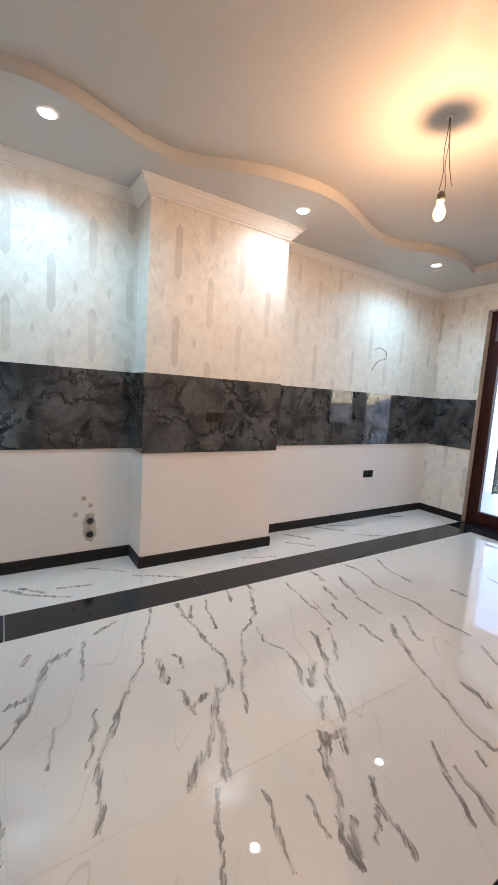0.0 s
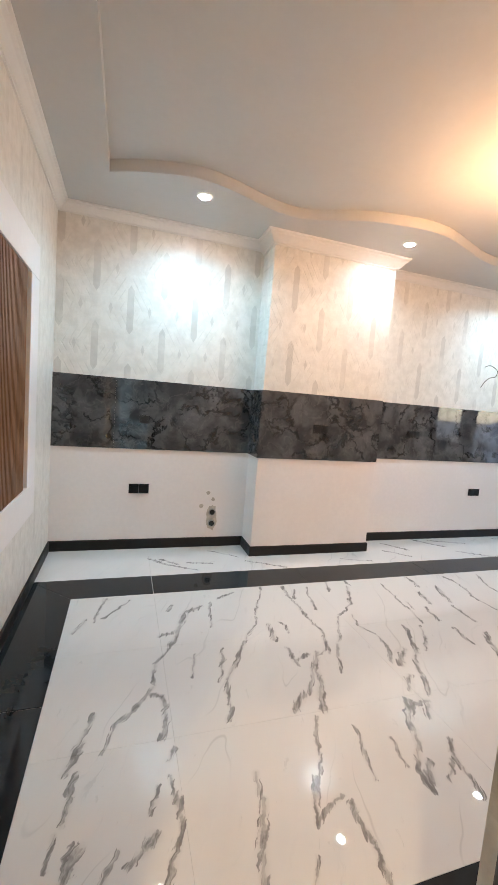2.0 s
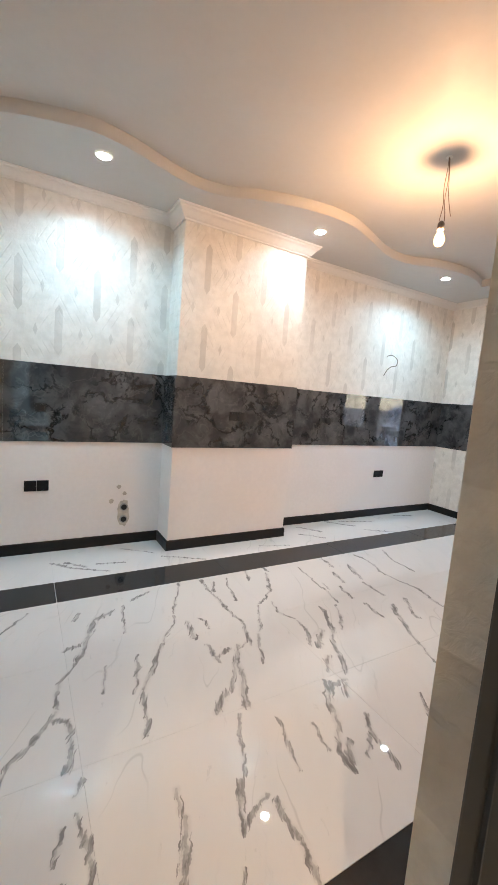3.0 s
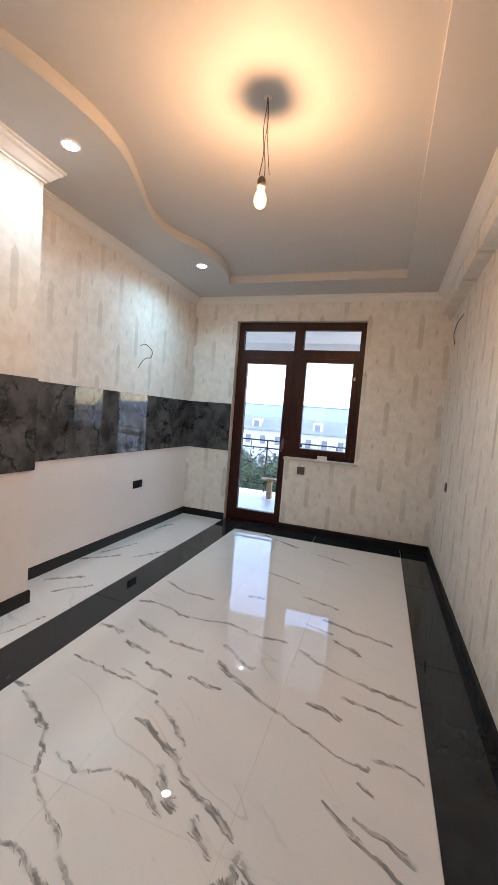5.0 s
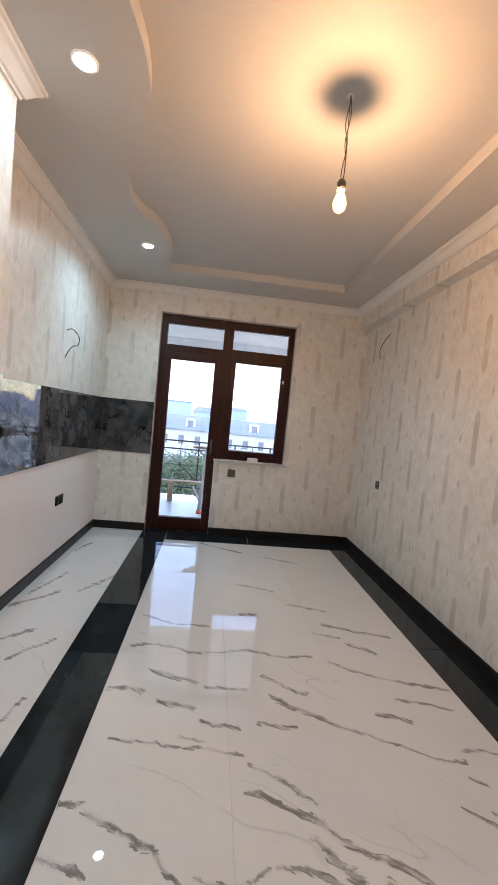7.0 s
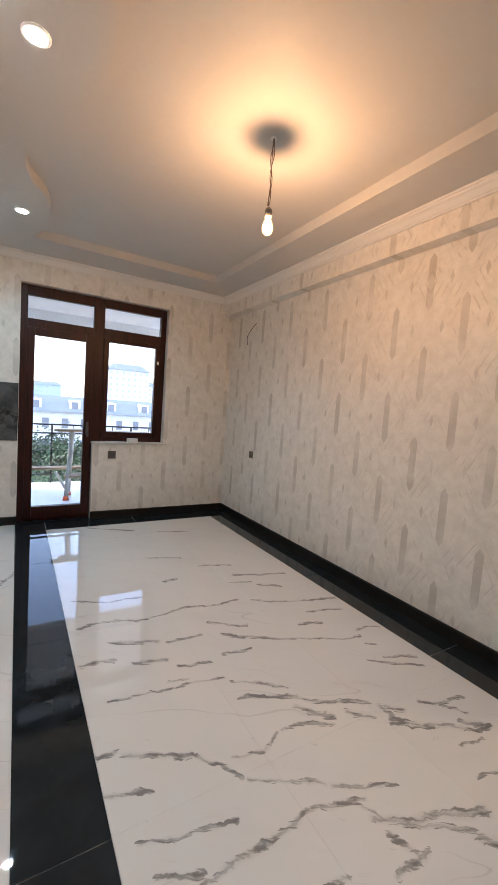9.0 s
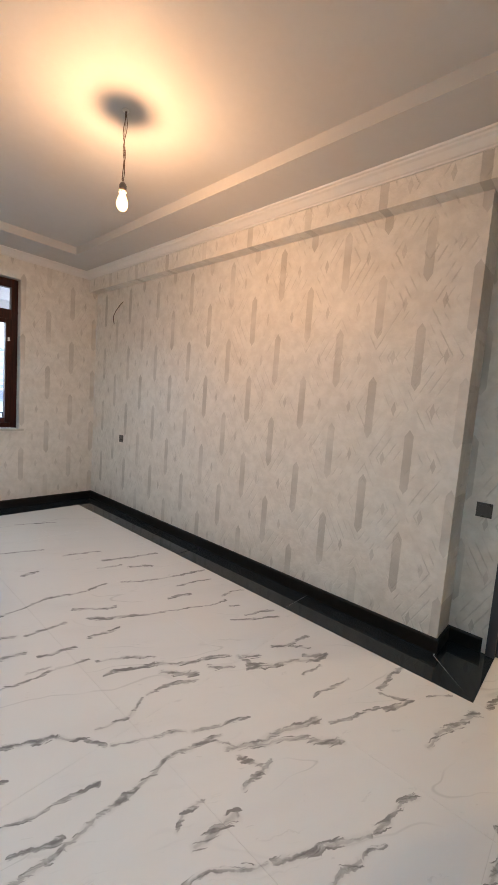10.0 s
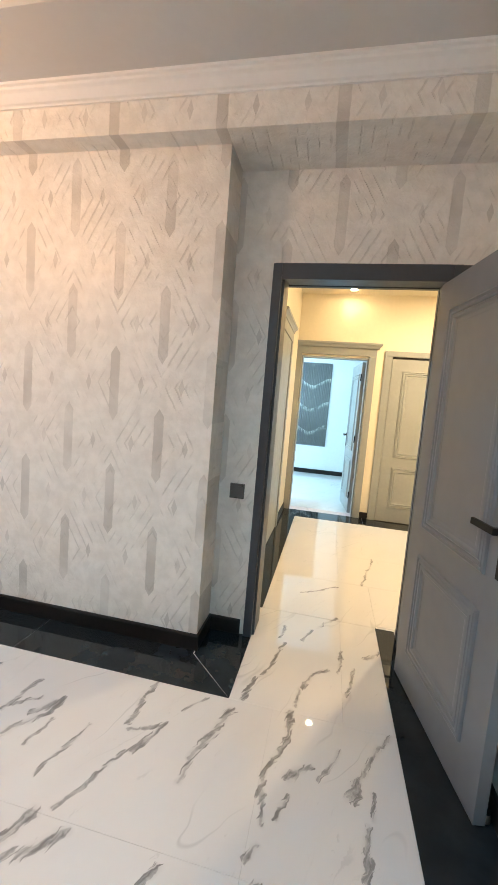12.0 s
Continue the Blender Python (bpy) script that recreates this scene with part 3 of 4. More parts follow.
# ---- floor base and skirting ----
bm = B()
box(bm, XW, XE + 0.16, -0.26, YN, -0.15, -0.004)
structure("floor", bm, M_GROUT, "floor of polished white marble tiles with dark tile bands")
SKIRT = [(0, 0.0), (0.013, 0.0), (0.013, 0.078), (0.009, 0.086), (0, 0.088)]
bm = B()
sweep(bm, [(DX0 - 0.090, YD), (XW, YD), (XW, YN), (CX0, YN), (CX0, CY), (CX1, CY), (CX1, YN), (XE, YN), (XE, WY1)], SKIRT)
sweep(bm, [(XE, WYM), (XE, YS), (XR, YS), (XR, YD), (DX1 + 0.072, YD)], SKIRT)
structure("baseboard", bm, M_SKIRT, "low dark brown skirting board")

# ---- stone slabs on the kitchen wall ----
splash = tagged(new("backsplash"), "glossy dark grey marbled stone slabs on the kitchen wall", kind="structure")
for x0, x1, y0, y1 in ((XW, 0.0548, YN - 0.011, YN), (0.0552, CX0 - 0.011, YN - 0.011, YN), (CX0 - 0.011, CX0, CY, YN),
                       (CX0 - 0.011, CX1 + 0.011, CY - 0.011, CY), (CX1, CX1 + 0.011, CY, YN), (CX1 + 0.011, XE - 0.011, YN - 0.011, YN),
                       (XE - 0.011, XE, WY1 + 0.004, YN)):
    bm = B()
    box(bm, x0, x1, y0, y1, ZS0, ZS1, bevel=0.001)
    part("slab", bm, M_SLATE, splash)


def socket(name, x, y, z, w, h, turn, modules=1, mat=M_BLACK, label="black wall socket plate", vertical=False):
    """A socket plate whose back is on the wall; it faces -y before its turn."""
    ob = thing(name, label, "socket", (x, y, z), turn, "wall sockets")
    step = w / modules
    for k in range(modules):
        bm = B()
        cx = -w / 2 + step * (k + 0.5)
        box(bm, cx - step / 2 + 0.001, cx + step / 2 - 0.001, -0.009, 0.0, -h / 2, h / 2, bevel=0.002)
        part("frame", bm, mat, ob)
        bm = B()
        box(bm, cx - step * 0.34, cx + step * 0.34, -0.012, -0.0091, -h * 0.34, h * 0.34, bevel=0.001)
        part("insert", bm, mat, ob)
    return ob


socket("wall_socket", 0.283, YN, 0.547, 0.172, 0.084, 0, 2, label="double black wall socket low on the white wall")
socket("wall_socket", 4.085, YN, 0.542, 0.160, 0.082, 0, 2, label="double black wall socket on the white wall under the slab")
socket("wall_socket", 1.854, CY - 0.011, 1.185, 0.160, 0.080, 0, 2, M_DARKPL, "dark socket plate set in the stone slab of the pier")
socket("wall_socket", 3.125, YN - 0.011, 1.178, 0.160, 0.070, 0, 2, M_DARKPL, "dark socket plate set in the stone slab")
socket("wall_socket", 0.300, YN - 0.011, 1.160, 0.080, 0.070, 0, 1, M_DARKPL, "dark socket plate set in the stone slab beside the joint")
socket("wall_socket", XE, 1.790, 0.753, 0.092, 0.090, -90, 1, M_BROWNPL, "brown socket plate below the window")
socket("wall_socket", 4.458, YS, 0.854, 0.080, 0.082, 180, 1, M_BROWNPL, "brown socket plate on the papered long wall")
socket("light_switch", 0.745, YD, 0.853, 0.086, 0.086, 180, 1, M_BROWNPL, "brown light switch beside the doorway")

# ---- water pipes and plaster patches ----
for z, m, lab in ((0.332, M_PIPE, "grey plugged water pipe end in the wall"), (0.224, M_HOLE, "black waste pipe mouth in the wall")):
    ob = thing("pipe_outlet", lab, "pipe", (0.957, YN, z), 0, "pipe ends in the wall")
    bm = B()
    cyl(bm, (0, -0.016, 0), (0, 0.0, 0), 0.033, n=20)
    part("collar", bm, M_PIPE, ob)
    bm = B()
    cyl(bm, (0, -0.020, 0), (0, -0.0161, 0), 0.024, n=20)
    part("mouth", bm, M_HOLE, ob)
random.seed(4)
bm = B()
rim = [(0.957 + (0.050 + random.uniform(-0.010, 0.008)) * math.cos(a * math.tau / 20), 0.278 + (0.125 + random.uniform(-0.016, 0.012)) * math.sin(a * math.tau / 20)) for a in range(20)]
face = [bm.verts.new((x, YN - 0.004, z)) for x, z in rim]
edge = [bm.verts.new((x, YN, z)) for x, z in rim]
bm.faces.new(face)
for k in range(20):
    bm.faces.new((face[k], face[(k + 1) % 20], edge[(k + 1) % 20], edge[k]))
tagged(new("plaster_patch", finish("plaster_patch", bm, M_FILL)), "tall rough patch of plaster round the two pipe ends", "plaster patch", "plaster patches")
for x, z, r in ((0.912, 0.512, 0.020), (0.962, 0.450, 0.018), (0.852, 0.388, 0.024)):
    bm = B()
    vs = [(x + r * random.uniform(0.7, 1.15) * math.cos(a * math.tau / 14), z + r * random.uniform(0.7, 1.15) * math.sin(a * math.tau / 14)) for a in range(14)]
    f0 = [bm.verts.new((a, YN - 0.003, b)) for a, b in vs]
    f1 = [bm.verts.new((a, YN, b)) for a, b in vs]
    bm.faces.new(f0)
    for k in range(14):
        bm.faces.new((f0[k], f0[(k + 1) % 14], f1[(k + 1) % 14], f1[k]))
    tagged(new("plaster_patch", finish("plaster_patch", bm, M_FILL)), "rough grey plaster patch over a hole in the white wall", "plaster patch", "plaster patches")

# ---- wires ----


def wall_wire(name, pts, label):
    ob = tagged(new(name), label, "cable")
    bm = B()
    tube(bm, [tuple(v) for v in smooth3(pts)], 0.004)
    part("wire", bm, M_WIRE, ob)
    return ob


def smooth3(pts, steps=6):
    pts = [Vector(p) for p in pts]
    out = []
    for i in range(len(pts) - 1):
        p = [pts[max(0, min(len(pts) - 1, i + k))] for k in (-1, 0, 1, 2)]
        for s in range(steps):
            t = s / steps
            out.append(0.5 * (2 * p[1] + (p[2] - p[0]) * t + (2 * p[0] - 5 * p[1] + 4 * p[2] - p[3]) * t * t + (3 * p[1] - p[0] - 3 * p[2] + p[3]) * t ** 3))
    return out + [pts[-1]]


wall_wire("cable_end", [(4.00, YN, 1.99), (4.05, YN - 0.03, 2.01), (4.12, YN - 0.06, 1.96), (4.11, YN - 0.06, 1.89), (4.04, YN - 0.05, 1.87), (4.00, YN - 0.03, 1.83), (3.97, YN - 0.01, 1.76)],
          "loose dark cable curling out of the papered kitchen wall")
wall_wire("cable_end", [(4.545, YS, 2.43), (4.58, YS + 0.04, 2.36), (4.66, YS + 0.05, 2.27), (4.68, YS + 0.03, 2.18)], "loose dark cable hanging out of the long papered wall")

# ---- lamps ----
pend = thing("pendant_bulb", "bare lit light bulb hanging on thin twisted wires from the ceiling", "lamp", (BULB[0], BULB[1], ZT))
bm = B()
lathe(bm, (0.0, 0, BULB[2] - ZT), [(0.002, -0.040), (0.016, -0.037), (0.026, -0.026), (0.031, -0.008), (0.030, 0.006), (0.024, 0.026), (0.016, 0.044), (0.0135, 0.052)])
glassbulb = part("bulb", bm, M_BULB, pend, "glowing warm bulb")
glassbulb.visible_shadow = False
bm = B()
lathe(bm, (0.0, 0, BULB[2] - ZT), [(0.0135, 0.0525), (0.020, 0.056), (0.020, 0.092), (0.013, 0.104), (0.006, 0.110)])
part("socket", bm, M_BROWNPL, pend)
top = BULB[2] - ZT + 0.110
for dx, dy, ph in ((-0.010, 0.004, 0.0), (0.010, -0.004, 2.0)):
    bm = B()
    tube(bm, [(dx * (1 - k / 12) + 0.006 * math.sin(k * 0.9 + ph), dy + 0.006 * math.cos(k * 0.8 + ph), top - top * k / 12) for k in range(13)], 0.0022, 6)
    part("wire", bm, M_WIRE, pend)
bm = B()
tube(bm, smooth3([(0.004, 0, 0), (0.012, -0.006, -0.12), (0.020, -0.012, -0.22), (0.050, -0.02, -0.33)]), 0.002, 6)
part("loose_wire", bm, M_WIRE, pend)
bm = B()
cyl(bm, (0, 0, -0.004), (0, 0, 0.0), 0.018, n=16)
part("hook_plate", bm, M_CORNICE, pend)


def downlight(x, y, z, lens, label):
    ob = thing("recessed_spotlight", label, "spotlight", (x, y, z), 0, "ceiling spotlights")
    bm = B()
    lathe(bm, (0, 0, 0), [(0.055, 0.0), (0.055, -0.003), (0.050, -0.006), (0.042, -0.006), (0.040, 0.0)], 28)
    part("trim_ring", bm, M_CORNICE, ob)
    bm = B()
    lathe(bm, (0, 0, 0), [(0.002, -0.0075), (0.039, -0.0075), (0.039, -0.0062)], 24)
    part("lens", bm, lens, ob)


for sx, sy, power in SPOTS:
    downlight(sx, sy, ZC, M_LENS, "small lit cool white spotlight set in the ceiling")

# ---- wall panel on the west wall ----
PY0, PY1, PZ0, PZ1 = 1.06, 2.585, 0.560, 2.210
ob = thing("wall_panel", "ribbed brown wood wall panel in a broad white moulded frame", "wall panel")
bm = B()
for k in range(46):
    y = PY0 + 0.23 + k * 0.0228
    if y + 0.014 < PY1 - 0.222:
        box(bm, XW + 0.008, XW + 0.020, y, y + 0.014, PZ0 + 0.2, PZ1 - 0.2)
box(bm, XW, XW + 0.008, PY0 + 0.2, PY1 - 0.2, PZ0 + 0.2, PZ1 - 0.2)
part("slats", bm, M_SLAT, ob, "brown ribbed wood")
for n_, (ya, yb, za, zb) in {"a": (PY0, PY1, PZ1 - 0.2, PZ1), "b": (PY0, PY1, PZ0, PZ0 + 0.2), "c": (PY0, PY0 + 0.2, PZ0 + 0.2, PZ1 - 0.2), "d": (PY1 - 0.2, PY1, PZ0 + 0.2, PZ1 - 0.2)}.items():
    bm = B()
    box(bm, XW, XW + 0.030, ya, yb, za, zb, bevel=0.004)
    part("frame_board", bm, M_PAINT, ob, "white board")

# ---- balcony door and window ----


def window_unit():
    ob = tagged(new("window_1"), "dark mahogany balcony door beside a window, both with a transom light", kind="structure")
    x0, x1 = XF, XF + 0.075
    sash = x0 - 0.012

    def bar(name, ya, yb, za, zb, xa=x0, xb=x1, bev=0.006):
        bm = B()
        box(bm, xa, xb, ya, yb, za, zb, bevel=bev)
        part(name, bm, M_MAHOG, ob)

    top = 2.534
    bar("frame_post", 2.675, WY1 + 0.004, 0.0, top)
    bar("frame_post", 1.905, 2.020, 0.0, top)
    bar("frame_post", WY0 - 0.004, 1.245, WZ0 + 0.012, top)
    bar("frame_head", 2.020, 2.675, 2.430, top)
    bar("frame_head", 1.245, 1.905, 2.440, top)
    bar("transom", 2.020, 2.675, 2.095, 2.190)
    bar("transom", 1.245, 1.905, 2.095, 2.205)
    bar("threshold", 2.020, 2.675, 0.0, 0.035)
    bar("frame_foot", 1.245, 1.905, WZ0 + 0.012, 0.960)
    for n_, v in (("sash_stile", (2.605, 2.681, 0.030, 2.099)), ("sash_stile", (2.014, 2.100, 0.030, 2.099)),
                  ("sash_rail", (2.100, 2.605, 2.020, 2.099)), ("sash_rail", (2.100, 2.605, 0.030, 0.160)),
                  ("sash_stile", (1.239, 1.302, 0.955, 2.099)), ("sash_stile", (1.848, 1.911, 0.955, 2.099)),
                  ("sash_rail", (1.302, 1.848, 2.055, 2.099)), ("sash_rail", (1.302, 1.848, 0.955, 1.015))):
        bar(n_, *v, xa=sash, xb=x1 - 0.02)
    for ya, yb, za, zb in ((2.100, 2.605, 0.160, 2.020), (1.302, 1.848, 1.015, 2.055), (2.020, 2.675, 2.190, 2.430), (1.245, 1.905, 2.205, 2.440)):
        bm = B()
        box(bm, x0 + 0.030, x0 + 0.036, ya, yb, za, zb)
        g = part("pane", bm, M_GLASS, ob, "clear glass")
        g.visible_shadow = False
    for y, z in ((2.060, 1.05),):
        bm = B()
        box(bm, sash - 0.010, sash, y - 0.014, y + 0.014, z - 0.07, z + 0.07, bevel=0.003)
        cyl(bm, (sash - 0.045, y, z + 0.02), (sash - 0.008, y, z + 0.02), 0.008, n=10)
        box(bm, sash - 0.052, sash - 0.040, y - 0.010, y + 0.011, z - 0.10, z + 0.03, bevel=0.004)
        part("handle", bm, M_BROWNPL, ob)
    bm = B()
    box(bm, sash - 0.010, sash, 1.262, 1.282, 1.86, 1.90, bevel=0.002)
    part("catch", bm, M_CORNICE, ob)


window_unit()
bm = B()
box(bm, XE - 0.028, XF + 0.002, WY0 - 0.042, WYM + 0.008, WZ0 - 0.012, WZ0 + 0.011, bevel=0.003)
structure("window_sill", bm, M_STONE, "pale stone window sill")
ob = thing("small_box", "small white cardboard box on the window sill", "box", (XE + 0.02, 1.555, WZ0 + 0.011), 12)
bm = B()
box(bm, -0.035, 0.035, -0.055, 0.055, 0, 0.05, bevel=0.003)
part("carton", bm, M_PAINT, ob)
bm = B()
box(bm, XE + 0.0, XF, WYM + 0.002, WY1 - 0.002, -0.004, 0.0)
structure("door_sill", bm, M_BAND, "dark tile under the balcony door")

# ---- doors ----


def ring(bm, x0, x1, z0, z1, y, steps, sign=-1):
    """A raised moulding ring on an upright face; steps are (inset, height)."""
    loops = [[bm.verts.new(v) for v in ((x0 + i, y + sign * h, z0 + i), (x1 - i, y + sign * h, z0 + i), (x1 - i, y + sign * h, z1 - i), (x0 + i, y + sign * h, z1 - i))] for i, h in steps]
    for a, b in zip(loops, loops[1:]):
        for k in range(4):
            bm.faces.new((a[k], a[(k + 1) % 4], b[(k + 1) % 4], b[k]))


MOULD = [(0, 0.0), (0.003, 0.010), (0.010, 0.013), (0.017, 0.004), (0.021, 0.010), (0.030, 0.011), (0.036, 0.003), (0.042, 0.009), (0.054, 0.010), (0.062, 0.002), (0.078, 0.001), (0.082, 0.0)]


def panel_door(name, label, place, turn, w, h, mat, handle=0, panels=((0.92, 0.14), (0.16, None)), t=0.042):
    """A leaf hinged at x=0, lying along +x; its faces look to -y and +y."""
    ob = thing(name, label, "door", place, turn)
    bm = B()
    box(bm, 0, w, 0, t, 0.008, h, bevel=0.002)
    part("leaf", bm, mat, ob)
    for z0, z1 in ((0.83, h - 0.14), (0.19, 0.70)):
        for y, sgn in ((0.0, -1), (t, 1)):
            bm = B()
            ring(bm, 0.13, w - 0.13, z0, z1, y, MOULD, sgn)
            part("moulding", bm, mat, ob)
    if handle:
        hx = w - 0.050
        for y, sgn in ((0.0, -1), (t, 1)):
            bm = B()
            box(bm, hx - 0.013, hx + 0.013, min(y, y + sgn * 0.007), max(y, y + sgn * 0.007), 0.985, 1.037, bevel=0.002)
            box(bm, hx - 0.011, hx + 0.011, min(y + sgn * 0.007, y + sgn * 0.05), max(y + sgn * 0.007, y + sgn * 0.05), 1.0, 1.022, bevel=0.002)
            box(bm, hx - 0.125, hx + 0.011, min(y + sgn * 0.038, y + sgn * 0.052), max(y + sgn * 0.038, y + sgn * 0.052), 0.999, 1.023, bevel=0.003)
            part("handle", bm, M_BLACK, ob, "black lever handle")
            bm = B()
            box(bm, hx - 0.018, hx + 0.018, min(y, y + sgn * 0.006), max(y, y + sgn * 0.006), 0.845, 0.984, bevel=0.002)
            part("keyhole_plate", bm, M_BLACK, ob)
    for z in (0.25, 1.0, h - 0.2):
        bm = B()
        cyl(bm, (-0.004, t + 0.004, z - 0.045), (-0.004, t + 0.004, z + 0.045), 0.007, n=10)
        part("hinge", bm, M_BLACK, ob)
    return ob


leaf = panel_door("door_1", "open dark grey panelled door leaf with a black lever handle", (-0.202, 0.140, 0), 100.3, 0.784, 2.002, M_DOOR, 1)

ob = tagged(new("door_frame"), "dark grey painted door frame with a stepped architrave", kind="structure")
for face, y0, y1 in (("room", YD, YD + 0.022), ("hall", YH - 0.036, YH)):
    for n_, v in (("architrave", (DX1, DX1 + 0.048, 0, DH + 0.036)), ("architrave", (DX0 - 0.086, DX0 + 0.004, 0, DH + 0.036)), ("head", (DX0 + 0.004, DX1, DH + (0.001 if face == "hall" else -0.044), DH + 0.036))):
        bm = B()
        box(bm, v[0], v[1], y0, y1, v[2], v[3], bevel=0.003)
        part(n_, bm, M_DOORFRAME, ob)
for v in ((DX1, DX1 + 0.04, 0, DH + 0.045, YH), (DX0 - 0.04, DX0, 0, DH + 0.045, YH), (DX0, DX1, DH, DH + 0.045, -0.11)):
    bm = B()
    box(bm, v[0], v[1], v[4], YD, v[2], v[3])
    part("lining", bm, M_DOORFRAME, ob)
for v in ((DX1 - 0.014, DX1, 0, DH - 0.014), (DX0, DX0 + 0.014, 0, DH - 0.014), (DX0, DX1, DH - 0.014, DH)):
    bm = B()
    box(bm, v[0], v[1], -0.10, YD - 0.01, v[2], v[3], bevel=0.002)
    part("stop", bm, M_DOORFRAME, ob)
bm = B()
box(bm, DX1 - 0.003, DX1, 0.0, 0.055, 0.90, 1.08, bevel=0.001)
part("strike_plate", bm, M_BLACK, ob, "black strike plate")
bm = B()
box(bm, DX1 - 0.005, DX1 - 0.003, 0.012, 0.038, 0.97, 1.01)
part("latch_hole", bm, M_METAL, ob, "brass edge of the latch hole")
ob = thing("door_stop", "small metal door stop on the floor behind the open door", "door stop", (-0.395, 0.87, 0.0))
bm = B()
cyl(bm, (0, 0, 0), (0, 0, 0.03), 0.018, 0.014, 16)
part("post", bm, M_METAL, ob)
bm = B()
cyl(bm, (0, 0, 0.0301), (0, 0, 0.042), 0.015, 0.012, 16)
part("cap", bm, M_BLACK, ob)

# ---- hall ----
HXE, HXW, HY = 0.770, -1.75, -2.925
HZ = 2.80
bm = B()
box(bm, HXE, HXE + 0.15, HY, YH, 0, HZ)
structure("wall_hall_east", bm, M_CREAM, "cream hall wall")
bm = B()
box(bm, HXW - 0.15, HXW, HY, YH, 0, HZ)
structure("wall_hall_west", bm, M_CREAM, "cream hall wall at the hall's far side")
bm = B()
box(bm, HXW, XW - 0.2, YH, -0.11, 0, HZ)
structure("wall_hall_north", bm, M_CREAM, "cream hall wall beside the doorway")
bm = B()
OX0, OX1, OH = -0.130, 0.705, 2.030
box(bm, OX1, HXE + 0.15, HY - 0.15, HY, 0, HZ)
box(bm, HXW - 0.15, OX0, HY - 0.15, HY, 0, HZ)
box(bm, OX0, OX1, HY - 0.15, HY, OH, HZ)
structure("wall_hall_south", bm, M_CREAM, "cream hall wall with an open doorway")
bm = B()
box(bm, HXW - 0.15, HXE + 0.15, HY - 0.15, YH, HZ, HZ + 0.1)
structure("ceiling_hall", bm, M_CREAM, "cream hall ceiling")
bm = B()
box(bm, HXW, HXE, HY, -0.26, -0.15, -0.004)
structure("floor_hall", bm, M_GROUT, "hall floor of polished marble tiles with dark bands")
# the fixture at (-1.0, -1.7) is added to go with the extra hall lamp
for hx, hy in ((0.142, -2.70), (-1.0, -1.7)):
    downlight(hx, hy, HZ, M_HALLLENS, "small warm lit spotlight in the hall ceiling, the western one an unseen addition")


def casing(name, label, x0, x1, h, y, mat, crown=True, wdt=0.085, sign=1):
    """Door surround on a wall that looks to +y, round the opening x0 to x1."""
    ob = tagged(new(name), label, kind="structure")
    for v in ((x0 - wdt, x0, 0, h + 0.02), (x1, x1 + wdt, 0, h + 0.02)):
        bm = B()
        box(bm, v[0], v[1], y, y + 0.028, v[2], v[3], bevel=0.004)
        part("side", bm, mat, ob)
    bm = B()
    box(bm, x0 - wdt, x1 + wdt, y, y + 0.032, h + 0.02, h + (0.115 if crown else 0.085), bevel=0.003)
    part("header", bm, mat, ob)
    if crown:
        bm = B()
        prof = [(0, h + 0.115), (0.034, h + 0.115), (0.040, h + 0.130), (0.056, h + 0.150), (0.064, h + 0.155), (0.066, h + 0.175), (0, h + 0.175)]
        sweep(bm, [(x1 + wdt, y), (x1 + wdt, y + 0.032), (x0 - wdt, y + 0.032), (x0 - wdt, y)], [(max(o - 0.010, 0), z) for o, z in prof])
        part("crown", bm, mat, ob)
    return ob


casing("door_casing", "sage grey door surround with a crown moulding", OX0, OX1, OH, HY, M_GREY, wdt=0.085)
bm = B()
box(bm, OX0 - 0.0, OX0 + 0.018, HY - 0.15, HY, 0, OH)
box(bm, OX1 - 0.018, OX1, HY - 0.15, HY, 0, OH)
box(bm, OX0 + 0.018, OX1 - 0.018, HY - 0.15, HY, OH - 0.018, OH)
structure("door_lining", bm, M_GREY, "sage grey lining of the open doorway")
panel_door("door_2", "open sage grey panelled door with a black handle, beyond the hall", (OX0 + 0.020, HY - 0.155, 0), -84, 0.76, OH - 0.03, M_GREY, 1)
casing("door_casing", "plain sage grey door surround", -1.150, -0.405, 2.045, HY, M_GREY, crown=False, wdt=0.090)
panel_door("door_3", "closed sage grey panelled door in the hall", (-0.407, HY + 0.034, 0), 180, 0.740, 2.035, M_GREY, 0)
# black sheet on the solid wall, in place of a gap's shade
bm = B()
box(bm, -1.150, -0.405, HY, HY + 0.002, 2.036, 2.064)
structure("gap_shade_strip", bm, M_HOLE, "thin black strip painted as the shade of a gap over the closed door")
# side door on the east wall of the hall
side = tagged(new("door_casing"), "sage grey side door surround with a crown moulding", kind="structure")
side.matrix_world = pose(HXE, -1.25, 0, 0, 0, 90)
for v in ((-0.86, -0.78, 0, 2.05), (0.0, 0.08, 0, 2.05), (-0.86, 0.08, 2.05, 2.145)):
    bm = B()
    box(bm, v[0], v[1], 0.0, 0.028, v[2], v[3], bevel=0.003)
    part("side", bm, M_GREY, side)
bm = B()
sweep(bm, [(0.08, 0.0), (-0.86, 0.0)], [(0, 2.145), (0.034, 2.145), (0.040, 2.160), (0.056, 2.180), (0.064, 2.185), (0.066, 2.205), (0, 2.205)])
part("crown", bm, M_GREY, side)
bm = B()
box(bm, -0.78, 0.0, 0.0, 0.015, 0.008, 2.05)
part("leaf", bm, M_GREY, side)
SK2 = [(0, 0.0), (0.012, 0.0), (0.012, 0.072), (0.008, 0.08), (0, 0.08)]
bm = B()
sweep(bm, [(-0.315, HY), (-0.215, HY)][::-1], SK2)
